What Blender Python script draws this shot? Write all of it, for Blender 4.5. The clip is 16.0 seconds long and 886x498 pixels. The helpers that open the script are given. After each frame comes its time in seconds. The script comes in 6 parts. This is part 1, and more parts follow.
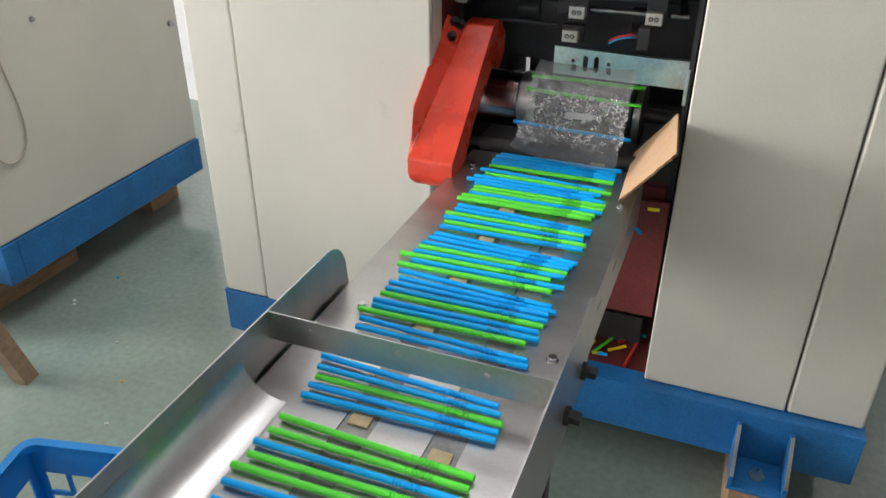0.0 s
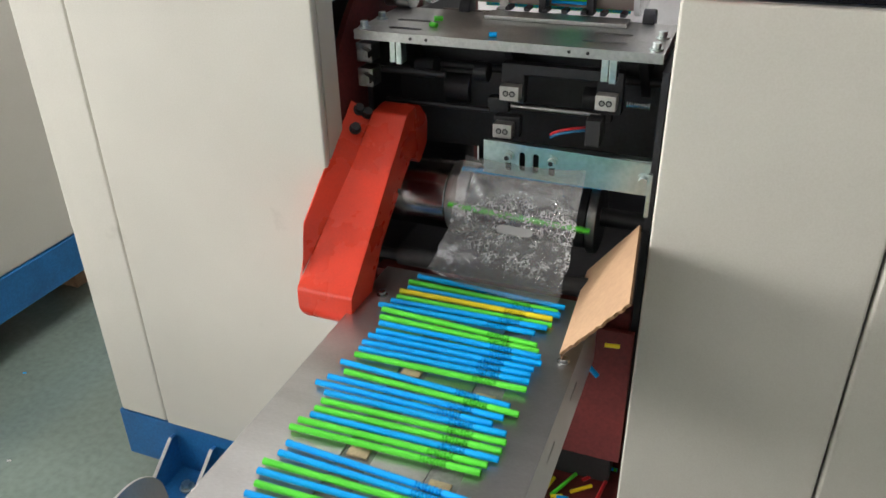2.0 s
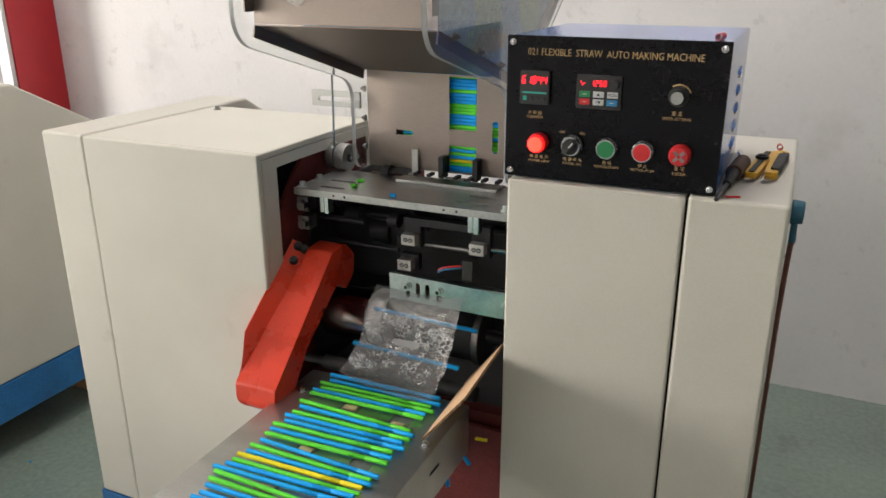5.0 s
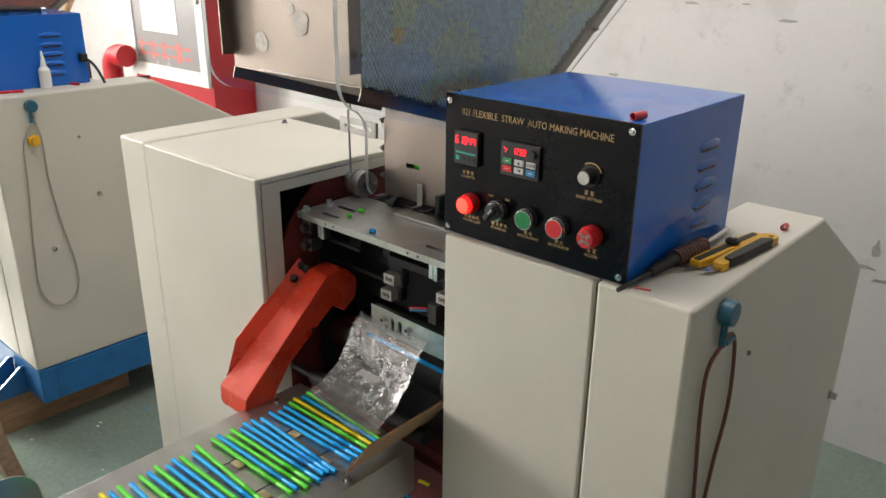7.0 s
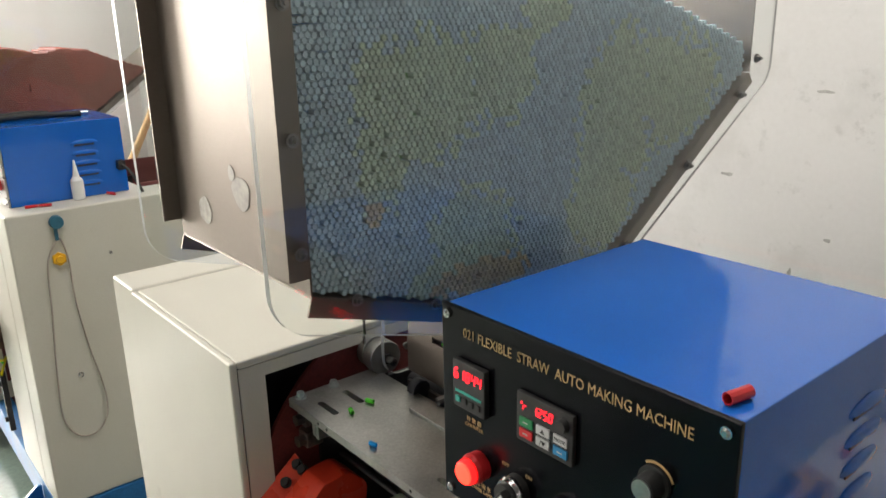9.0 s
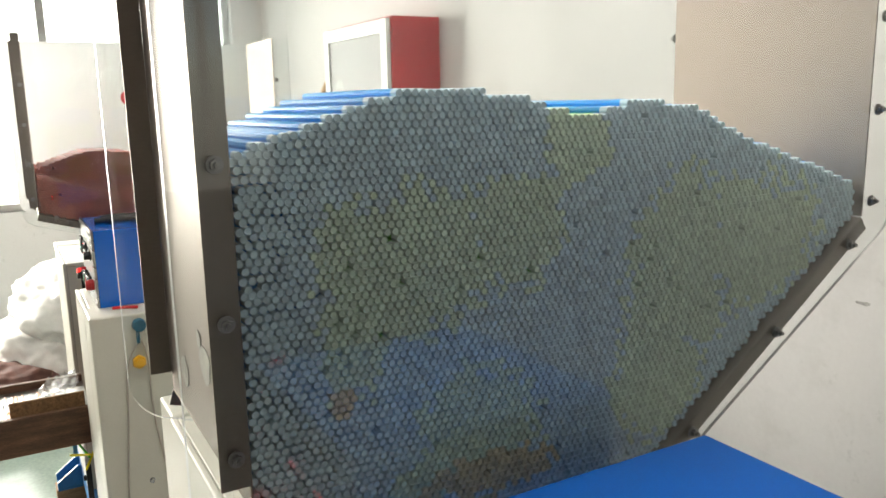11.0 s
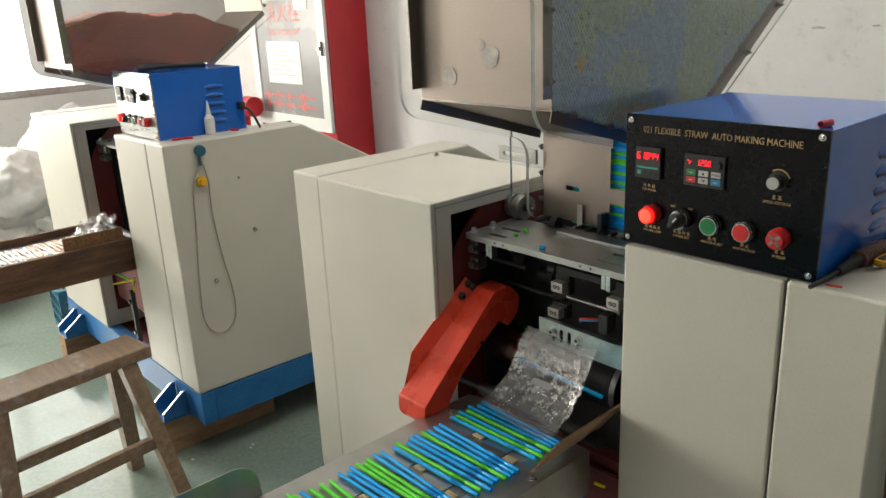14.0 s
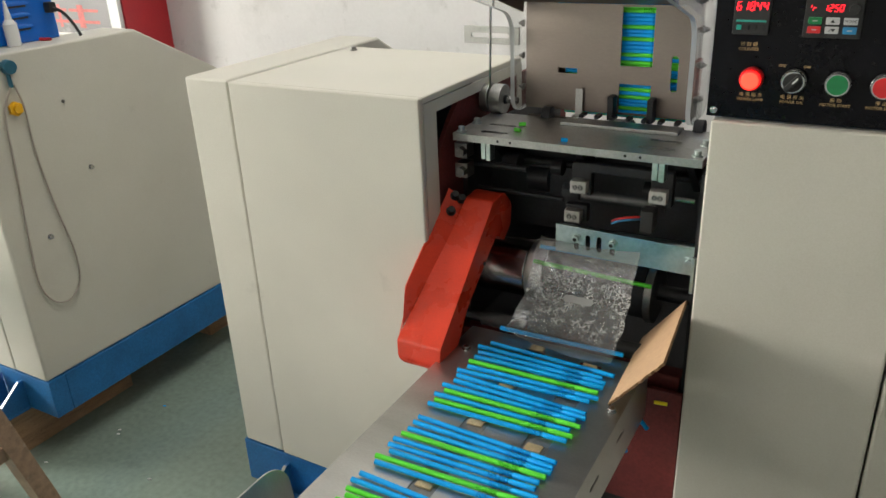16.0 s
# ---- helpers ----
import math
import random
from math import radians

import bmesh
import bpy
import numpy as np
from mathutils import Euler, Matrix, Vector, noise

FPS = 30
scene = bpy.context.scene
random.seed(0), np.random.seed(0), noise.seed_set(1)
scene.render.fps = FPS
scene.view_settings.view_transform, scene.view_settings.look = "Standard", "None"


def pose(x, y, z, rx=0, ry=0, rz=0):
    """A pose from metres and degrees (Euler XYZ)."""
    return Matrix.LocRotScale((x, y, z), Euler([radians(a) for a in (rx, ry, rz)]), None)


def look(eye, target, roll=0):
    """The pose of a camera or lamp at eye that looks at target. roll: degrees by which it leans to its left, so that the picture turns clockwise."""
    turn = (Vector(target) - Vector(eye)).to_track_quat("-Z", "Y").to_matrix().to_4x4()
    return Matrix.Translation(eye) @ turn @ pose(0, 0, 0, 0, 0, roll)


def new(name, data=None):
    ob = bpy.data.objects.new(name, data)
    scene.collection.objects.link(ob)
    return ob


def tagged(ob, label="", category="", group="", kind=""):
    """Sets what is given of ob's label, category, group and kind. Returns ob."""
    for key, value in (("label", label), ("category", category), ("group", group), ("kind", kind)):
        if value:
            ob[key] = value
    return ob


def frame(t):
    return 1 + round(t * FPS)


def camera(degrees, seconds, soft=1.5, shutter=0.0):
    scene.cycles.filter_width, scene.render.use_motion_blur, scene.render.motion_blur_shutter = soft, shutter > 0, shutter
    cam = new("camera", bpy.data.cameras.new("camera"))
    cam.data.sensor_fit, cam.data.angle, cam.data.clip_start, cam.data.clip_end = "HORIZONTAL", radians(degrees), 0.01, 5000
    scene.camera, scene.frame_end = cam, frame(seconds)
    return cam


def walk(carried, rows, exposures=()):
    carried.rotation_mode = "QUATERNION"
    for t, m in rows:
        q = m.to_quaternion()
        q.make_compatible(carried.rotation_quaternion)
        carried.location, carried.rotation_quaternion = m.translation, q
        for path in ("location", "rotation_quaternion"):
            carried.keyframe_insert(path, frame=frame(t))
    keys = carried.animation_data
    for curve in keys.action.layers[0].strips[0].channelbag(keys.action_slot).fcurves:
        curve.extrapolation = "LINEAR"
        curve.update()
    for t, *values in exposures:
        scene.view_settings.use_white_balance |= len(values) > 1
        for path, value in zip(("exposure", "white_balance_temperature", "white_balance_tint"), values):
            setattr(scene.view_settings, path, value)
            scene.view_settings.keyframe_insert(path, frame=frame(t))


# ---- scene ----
cam = camera(59.3, 16.0, shutter=0.2)
PATH = [
    (0, (0.317, 0.499, 1.213), (-0.311, 2.113, 0.214), 0.2),
    (0.5, (0.31, 0.599, 1.228), (-0.303, 2.223, 0.235), 0.4),
    (1, (0.328, 0.704, 1.242), (-0.29, 2.323, 0.245), 0.4),
    (1.5, (0.344, 0.798, 1.23), (-0.308, 2.407, 0.238), -0.2),
    (2, (0.326, 0.864, 1.236), (-0.319, 2.487, 0.26), -1.1),
    (2.5, (0.34, 0.923, 1.24), (-0.303, 2.584, 0.33), -1.8),
    (3, (0.345, 0.928, 1.261), (-0.287, 2.626, 0.415), -1.6),
    (3.5, (0.369, 0.909, 1.291), (-0.282, 2.635, 0.519), -1.5),
    (4, (0.416, 0.823, 1.318), (-0.25, 2.57, 0.607), -0.7),
    (4.5, (0.473, 0.73, 1.337), (-0.209, 2.477, 0.642), -0.1),
    (4.7, (0.533, 0.682, 1.341), (-0.179, 2.422, 0.658), 0.0),
    (6.8, (0.956, 0.89, 1.44), (-0.245, 2.326, 0.736), 0.7),
    (7, (0.968, 0.944, 1.45), (-0.278, 2.334, 0.732), 0.7),
    (7.5, (1.023, 1.083, 1.464), (-0.332, 2.363, 0.739), 0.3),
    (8, (0.975, 1.179, 1.477), (-0.436, 2.409, 0.772), 0.2),
    (8.5, (0.83, 1.265, 1.498), (-0.6, 2.506, 0.853), -0.3),
    (9, (0.767, 1.33, 1.522), (-0.713, 2.539, 0.935), -1.3),
    (9.5, (0.753, 1.433, 1.548), (-0.852, 2.509, 1.031), -1.4),
    (9.7, (0.736, 1.477, 1.554), (-0.921, 2.499, 1.092), -0.0),
    (10.7, (0.712, 1.545, 1.578), (-0.99, 2.465, 1.225), -1.0),
    (11.8, (0.72, 1.327, 1.495), (-0.853, 2.471, 1.03), -2.3),
    (12, (0.745, 1.273, 1.481), (-0.799, 2.441, 0.979), -2.4),
    (12.5, (0.871, 1.173, 1.461), (-0.631, 2.356, 0.873), -2.1),
    (13, (0.928, 1.071, 1.446), (-0.572, 2.237, 0.82), -1.4),
    (13.5, (0.951, 0.896, 1.434), (-0.538, 2.089, 0.834), -2.4),
    (14, (0.938, 0.757, 1.441), (-0.489, 2.018, 0.83), -2.6),
    (14.5, (0.904, 0.729, 1.424), (-0.484, 2.03, 0.807), -1.5),
    (15, (0.726, 0.611, 1.382), (-0.503, 2.053, 0.743), -2.0),
    (15.5, (0.576, 0.636, 1.346), (-0.479, 2.169, 0.612), -2.4),
    (16, (0.445, 0.697, 1.335), (-0.475, 2.277, 0.525), -2.5),
]
walk(cam, [(t, look(eye, target, roll)) for t, eye, target, roll in PATH],
     exposures=[(0.0, -0.02, 6200, 13), (2.0, -0.06, 6250, 13), (3.2, -0.24, 6450, 14), (8.5, -0.27, 6650, 10), (12.5, -0.43, 6750, 8), (13.6, -0.59, 6750, 8), (15.2, -0.57, 6700, 8), (16.0, -0.40, 6600, 8)])

# -- light: daylight through the left window, added fill lamps in unseen front, right and ceiling openings, and a dull ceiling
world = bpy.data.worlds.new("daylight")
world.use_nodes = True
scene.world = world
sky = world.node_tree.nodes.new("ShaderNodeTexSky")
sky.sky_type, sky.sun_disc = "NISHITA", False
sky.sun_elevation, sky.sun_rotation = radians(50), radians(250)
world.node_tree.nodes["Background"].inputs[1].default_value = 0.15
world.node_tree.links.new(sky.outputs[0], world.node_tree.nodes["Background"].inputs[0])

ROOM = (-5.2, 5.0, -1.9, 3.33, 3.6)  # x0, x1, y0, y1, height
sun = new("sun", bpy.data.lights.new("sun", "SUN"))
sun.data.energy, sun.data.angle, sun.data.color = 1.0, radians(12), (1, 0.96, 0.9)
sun.matrix_world = look((-6, 2.2, 5), (0, 0, 0))


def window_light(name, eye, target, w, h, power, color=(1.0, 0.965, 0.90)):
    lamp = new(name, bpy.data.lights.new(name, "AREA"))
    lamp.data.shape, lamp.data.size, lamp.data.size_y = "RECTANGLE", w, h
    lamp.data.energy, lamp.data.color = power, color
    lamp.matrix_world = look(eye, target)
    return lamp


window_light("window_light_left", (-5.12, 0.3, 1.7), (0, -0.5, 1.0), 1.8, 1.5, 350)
# the overhead, front and right lamps are added fill, their openings made up
window_light("fill_light_top", (-0.2, 2.1, 3.66), (-0.2, 2.1, 0), 1.36, 1.76, 54)
window_light("fill_light_front", (-2.3, -1.82, 1.4), (-0.8, 1.7, 0.9), 1.9, 1.2, 13)
window_light("fill_light_right", (4.92, 2.55, 1.8), (0, 2.55, 1.5), 1.26, 1.56, 3.5)

# -- materials


def tint(c, k):
    return (*[min(1, max(0, v * k)) for v in c[:3]], 1)


def mat(name, color, rough=0.5, metal=0.0, var=0.12, scale=6.0, bump=0.05, fine=180.0, spec=0.5, coat=0.0, stretch=(1, 1, 1), dirt=None):
    """A surface with cloudy colour at one scale and fine grain at another."""
    m = bpy.data.materials.new(name)
    m.use_nodes = True
    nt = m.node_tree
    n, l = nt.nodes, nt.links
    b = n["Principled BSDF"]
    b.inputs["Metallic"].default_value = metal
    b.inputs["Specular IOR Level"].default_value = spec
    b.inputs["Coat Weight"].default_value = coat
    tc = n.new("ShaderNodeTexCoord")
    mp = n.new("ShaderNodeMapping")
    mp.inputs["Scale"].default_value = stretch
    l.new(tc.outputs["Object"], mp.inputs[0])
    big = n.new("ShaderNodeTexNoise")
    big.inputs["Scale"].default_value, big.inputs["Detail"].default_value = scale, 5
    l.new(mp.outputs[0], big.inputs[0])
    small = n.new("ShaderNodeTexNoise")
    small.inputs["Scale"].default_value, small.inputs["Detail"].default_value = fine, 3
    l.new(mp.outputs[0], small.inputs[0])
    ramp = n.new("ShaderNodeValToRGB")
    ramp.color_ramp.elements[0].position, ramp.color_ramp.elements[1].position = 0.3, 0.7
    ramp.color_ramp.elements[0].color = tint(dirt, 1) if dirt else tint(color, 1 - var)
    ramp.color_ramp.elements[1].color = tint(color, 1 + var * 0.6)
    l.new(big.outputs[0], ramp.inputs[0])
    mix = n.new("ShaderNodeMix")
    mix.data_type, mix.blend_type = "RGBA", "OVERLAY"
    mix.inputs[0].default_value = min(1, var * 1.5)
    l.new(ramp.outputs[0], mix.inputs[6])
    l.new(small.outputs[0], mix.inputs[7])
    l.new(mix.outputs[2], b.inputs["Base Color"])
    rr = n.new("ShaderNodeMapRange")
    rr.inputs[3].default_value, rr.inputs[4].default_value = max(0.02, rough - 0.08), min(1, rough + 0.1)
    l.new(big.outputs[0], rr.inputs[0])
    l.new(rr.outputs[0], b.inputs["Roughness"])
    if bump:
        bp = n.new("ShaderNodeBump")
        bp.inputs["Strength"].default_value, bp.inputs["Distance"].default_value = bump, 0.002
        l.new(small.outputs[0], bp.inputs["Height"])
        l.new(bp.outputs[0], b.inputs["Normal"])
    return m


def glow(name, color, strength):
    m = bpy.data.materials.new(name)
    m.use_nodes = True
    b = m.node_tree.nodes["Principled BSDF"]
    b.inputs["Base Color"].default_value = (*color, 1)
    b.inputs["Emission Color"].default_value = (*color, 1)
    b.inputs["Emission Strength"].default_value = strength
    return m


def clear(name, color=(0.95, 0.97, 0.96), rough=0.03, ior=1.49, scratch=0.0):
    m = bpy.data.materials.new(name)
    m.use_nodes = True
    n, l = m.node_tree.nodes, m.node_tree.links
    b = n["Principled BSDF"]
    b.inputs["Base Color"].default_value = (*color, 1)
    b.inputs["Transmission Weight"].default_value, b.inputs["IOR"].default_value = 1.0, ior
    b.inputs["Roughness"].default_value = rough
    if scratch:
        tc, t = n.new("ShaderNodeTexCoord"), n.new("ShaderNodeTexNoise")
        t.inputs["Scale"].default_value = 7
        l.new(tc.outputs["Object"], t.inputs[0])
        r = n.new("ShaderNodeMapRange")
        r.inputs[3].default_value, r.inputs[4].default_value = rough, rough + scratch
        l.new(t.outputs[0], r.inputs[0])
        l.new(r.outputs[0], b.inputs["Roughness"])
    return m


CREAM = mat("cream_powder_coat", (0.60, 0.575, 0.50), 0.42, var=0.07, scale=3, bump=0.12, fine=420)
NAVY = mat("blue_base_paint", (0.015, 0.145, 0.38), 0.45, var=0.25, scale=9, bump=0.08)
BLUE = mat("blue_box_paint", (0.004, 0.125, 0.55), 0.08, var=0.10, scale=5, bump=0.015, fine=500)
RED = mat("red_guard_paint", (0.68, 0.05, 0.02), 0.27, var=0.14, scale=14, bump=0.08, fine=300)
MAROON = mat("maroon_frame_paint", (0.15, 0.022, 0.02), 0.6, var=0.3, scale=8, bump=0.1)
STEEL = mat("brushed_stainless", (0.255, 0.215, 0.188), 0.50, 1.0, var=0.05, scale=3.5, bump=0.012, fine=140, stretch=(1, 1, 3))
BED = mat("worn_stainless_bed", (0.52, 0.515, 0.50), 0.32, 1.0, var=0.10, scale=7, bump=0.03, fine=160, stretch=(1, 4, 1))
ALU = mat("milled_aluminium", (0.43, 0.43, 0.415), 0.35, 1.0, var=0.15, scale=18, bump=0.04, fine=250)
ZINC = mat("zinc_plated", (0.55, 0.62, 0.60), 0.3, 1.0, var=0.2, scale=20, bump=0.02)
BOLT = mat("dark_bolt_steel", (0.30, 0.29, 0.28), 0.35, 1.0, var=0.2, scale=60)
IRON = mat("oily_black_iron", (0.018, 0.018, 0.021), 0.45, 0.0, var=0.4, scale=15, bump=0.1, spec=0.4)
SHAFT = mat("polished_shaft", (0.55, 0.55, 0.56), 0.18, 1.0, var=0.1, scale=20)
COLLAR = mat("turned_collar_steel", (0.62, 0.61, 0.60), 0.38, 1.0, var=0.12, scale=30, stretch=(8, 1, 1))
GUNMETAL = mat("dark_chrome", (0.42, 0.38, 0.37), 0.22, 1.0, var=0.2, scale=20)
BLACK = mat("black_panel", (0.004, 0.004, 0.006), 0.20, var=0.2, scale=10, bump=0.01, spec=0.16)
SILVER = mat("brushed_silver_panel", (0.40, 0.40, 0.395), 0.28, 1.0, var=0.08, scale=6, bump=0.02, fine=90, stretch=(1, 1, 10))
BELT = mat("grey_belt", (0.26, 0.255, 0.245), 0.4, 0.5, var=0.25, scale=30)
CLAMP = mat("pale_clamp_steel", (0.52, 0.50, 0.47), 0.5, 0.6, var=0.15, scale=40)
RUBBER = mat("black_rubber", (0.02, 0.02, 0.02), 0.6, var=0.3, scale=30)
GOLD = mat("gold_print", (0.55, 0.36, 0.16), 0.5, var=0.1, scale=60, bump=0)
CHROME = mat("chrome_ring", (0.62, 0.62, 0.62), 0.2, 1.0, var=0.05)
WHITE = mat("white_plastic", (0.75, 0.75, 0.73), 0.4, var=0.06)
GREY = mat("grey_key", (0.5, 0.5, 0.5), 0.5, var=0.05)
GREEN_KEY = mat("green_cap", (0.01, 0.22, 0.07), 0.3, var=0.1, scale=40)
RED_KEY = mat("red_cap", (0.62, 0.02, 0.025), 0.3, var=0.1, scale=40)
BLUE_KEY = mat("blue_key", (0.02, 0.22, 0.45), 0.4, var=0.1, scale=40)
TEAL = mat("teal_band", (0.02, 0.35, 0.28), 0.4, var=0.1, scale=40)
LED = glow("red_led", (1.0, 0.010, 0.022), 5.0)
LAMP = glow("lit_lamp_core", (1.0, 0.034, 0.018), 5.0)
LENS_RIM = glow("lit_lens_rim", (1.0, 0.010, 0.010), 3.0)
DAYLIGHT = glow("white_daylight", (1.0, 0.98, 0.95), 4.8)
CARD = mat("cardboard", (0.52, 0.33, 0.19), 0.85, var=0.1, scale=12, bump=0.2, fine=140)
CARD_EDGE = mat("cardboard_edge", (0.20, 0.11, 0.05), 0.9, var=0.3, scale=90, bump=0.6)
PAD = mat("tan_belt_pad", (0.50, 0.40, 0.23), 0.8, var=0.15, scale=60, bump=0.4, fine=500)
STRAW = [mat("blue_straw_plastic", (0.0, 0.40, 0.93), 0.36, var=0.05, scale=40, bump=0.0, spec=0.3),
         mat("green_straw_plastic", (0.12, 0.76, 0.05), 0.36, var=0.05, scale=40, bump=0.0, spec=0.3),
         mat("yellow_straw_plastic", (0.90, 0.76, 0.02), 0.36, var=0.05, scale=40, bump=0.0, spec=0.3)]
WOOD = mat("worn_wood", (0.27, 0.18, 0.115), 0.40, var=0.30, scale=9, bump=0.14, fine=120, stretch=(1, 6, 6))
DARK_WOOD = mat("dark_stained_wood", (0.13, 0.065, 0.035), 0.65, var=0.5, scale=9, bump=0.35, fine=120, stretch=(6, 1, 6))
BLOCK = mat("raw_timber", (0.33, 0.20, 0.11), 0.8, var=0.35, scale=12, bump=0.4, fine=160, stretch=(6, 1, 6))
CRATE = mat("blue_crate_plastic", (0.01, 0.20, 0.55), 0.35, var=0.12, scale=8)
ACRYLIC = clear("clear_acrylic", (0.95, 0.97, 0.96), 0.02)
DUSTY = clear("dusty_acrylic", (0.62, 0.61, 0.60), 0.45)
DUSTY.node_tree.nodes["Principled BSDF"].inputs["Transmission Weight"].default_value = 0.45
PANE = clear("window_glass", (0.95, 0.98, 0.97), 0.0, 1.45)
CORD = mat("grey_cord", (0.40, 0.35, 0.30), 0.6, var=0.15)
BROWN_CORD = mat("brown_cord", (0.16, 0.05, 0.03), 0.5, var=0.15)
PAPER = mat("white_paper", (0.78, 0.78, 0.78), 0.8, var=0.05)
GLUE = mat("hazy_glue", (0.36, 0.33, 0.30), 0.55, 0.4, var=0.25, scale=60)
PINK = mat("pink_straw_scrap", (0.62, 0.12, 0.5), 0.4, var=0.1)
HYDRANT_RED = mat("hydrant_red_paint", (0.52, 0.02, 0.03), 0.35, var=0.15, scale=4)
HYDRANT_GREY = mat("hydrant_grey_glass", (0.30, 0.29, 0.29), 0.25, var=0.1, scale=4)
RED_PRINT = mat("red_print", (0.62, 0.16, 0.15), 0.6, var=0.2, scale=40)
SACK = mat("white_sack", (0.72, 0.71, 0.69), 0.7, var=0.15, scale=12, bump=0.3)
SACK_BROWN = mat("brown_sack", (0.09, 0.035, 0.025), 0.8, var=0.3, scale=14, bump=0.4)
TEAL_CRATE = mat("dark_teal_crate", (0.015, 0.12, 0.19), 0.4, var=0.15, scale=8)
POLE = mat("pale_pole_wood", (0.50, 0.33, 0.16), 0.6, var=0.2, scale=8, stretch=(6, 6, 1))
AMBER = mat("amber_plastic", (0.75, 0.40, 0.01), 0.4, var=0.1)
HANDLE = mat("brown_handle", (0.10, 0.035, 0.022), 0.5, var=0.2, scale=50)


def floor_paint():
    m = mat("green_floor_paint", (0.215, 0.275, 0.235), 0.14, var=0.16, scale=1.6, bump=0.02, fine=60, spec=1.0)
    n, l = m.node_tree.nodes, m.node_tree.links
    b = n["Principled BSDF"]
    tc, t = n.new("ShaderNodeTexCoord"), n.new("ShaderNodeTexNoise")
    t.inputs["Scale"].default_value, t.inputs["Detail"].default_value = 22, 8
    l.new(tc.outputs["Object"], t.inputs[0])
    r = n.new("ShaderNodeValToRGB")
    r.color_ramp.elements[0].position, r.color_ramp.elements[1].position = 0.62, 0.72
    r.color_ramp.elements[0].color, r.color_ramp.elements[1].color = (0, 0, 0, 1), (1, 1, 1, 1)
    l.new(t.outputs[0], r.inputs[0])
    mix = n.new("ShaderNodeMix")
    mix.data_type = "RGBA"
    old = b.inputs["Base Color"].links[0].from_socket
    l.new(old, mix.inputs[6])
    mix.inputs[7].default_value = (0.30, 0.32, 0.29, 1)
    sc = n.new("ShaderNodeMath")
    sc.operation = "MULTIPLY"
    sc.inputs[1].default_value = 0.2
    l.new(r.outputs[0], sc.inputs[0])
    l.new(sc.outputs[0], mix.inputs[0])
    l.new(mix.outputs[2], b.inputs["Base Color"])
    return m


FLOOR = floor_paint()


def blotched(m, color, scale, lo, hi, amount, stretch=(1, 1, 1)):
    """Adds stains of another colour, with ragged edges, over a surface."""
    n, l = m.node_tree.nodes, m.node_tree.links
    b = n["Principled BSDF"]
    tc, mp, t, r, sc, mix = (n.new("ShaderNode" + k) for k in ("TexCoord", "Mapping", "TexNoise", "ValToRGB", "Math", "Mix"))
    mp.inputs["Scale"].default_value = stretch
    mp.inputs["Location"].default_value = (3.1, 1.7, 0.4)
    t.inputs["Scale"].default_value, t.inputs["Detail"].default_value, t.inputs["Roughness"].default_value = scale, 9, 0.65
    l.new(tc.outputs["Object"], mp.inputs[0])
    l.new(mp.outputs[0], t.inputs[0])
    r.color_ramp.elements[0].position, r.color_ramp.elements[1].position = lo, hi
    l.new(t.outputs[0], r.inputs[0])
    sc.operation = "MULTIPLY"
    sc.inputs[1].default_value = amount
    l.new(r.outputs[0], sc.inputs[0])
    mix.data_type = "RGBA"
    l.new(b.inputs["Base Color"].links[0].from_socket, mix.inputs[6])
    mix.inputs[7].default_value = (*color, 1)
    l.new(sc.outputs[0], mix.inputs[0])
    l.new(mix.outputs[2], b.inputs["Base Color"])
    return m


EDGE = clear("frosted_acrylic_edge", (0.60, 0.62, 0.61), 0.4)
EDGE.node_tree.nodes["Principled BSDF"].inputs["Transmission Weight"].default_value = 0.6
WALL = mat("white_wall_plaster", (0.77, 0.755, 0.745), 0.85, var=0.08, scale=1.3, bump=0.15, fine=70)
blotched(WALL, (0.52, 0.51, 0.48), 3.2, 0.55, 0.74, 0.45)
blotched(WALL, (0.50, 0.49, 0.47), 16.0, 0.60, 0.72, 0.5)
blotched(CREAM, (0.42, 0.40, 0.34), 9.0, 0.66, 0.74, 0.35)
blotched(ALU, (0.22, 0.27, 0.20), 14.0, 0.56, 0.70, 0.5)
blotched(BED, (0.40, 0.39, 0.37), 9.0, 0.50, 0.78, 0.3)
blotched(FLOOR, (0.10, 0.105, 0.095), 4.0, 0.60, 0.74, 0.5)
blotched(WOOD, (0.50, 0.46, 0.40), 11.0, 0.58, 0.68, 0.55)
blotched(RED, (0.34, 0.03, 0.015), 26.0, 0.64, 0.72, 0.5)
# dark tone for the unseen ceiling and right wall, to curb bounced light
DULL = mat("grey_dull_plaster", (0.28, 0.275, 0.27), 0.9, var=0.12, scale=1.5, bump=0.2, fine=60)
SCUFF = mat("grey_scuff", (0.46, 0.45, 0.43), 0.9, var=0.3, scale=30)


def pack_material(name, color, rough=0.35):
    """One colour of packed straws, a little different from straw to straw."""
    m = bpy.data.materials.new(name)
    m.use_nodes = True
    n, l = m.node_tree.nodes, m.node_tree.links
    b = n["Principled BSDF"]
    g, r = n.new("ShaderNodeNewGeometry"), n.new("ShaderNodeValToRGB")
    e = r.color_ramp.elements
    e[0].color, e[1].color = tint(color, 0.86), tint(color, 1.10)
    l.new(g.outputs["Random Per Island"], r.inputs[0])
    l.new(r.outputs[0], b.inputs["Base Color"])
    b.inputs["Roughness"].default_value = rough
    return m


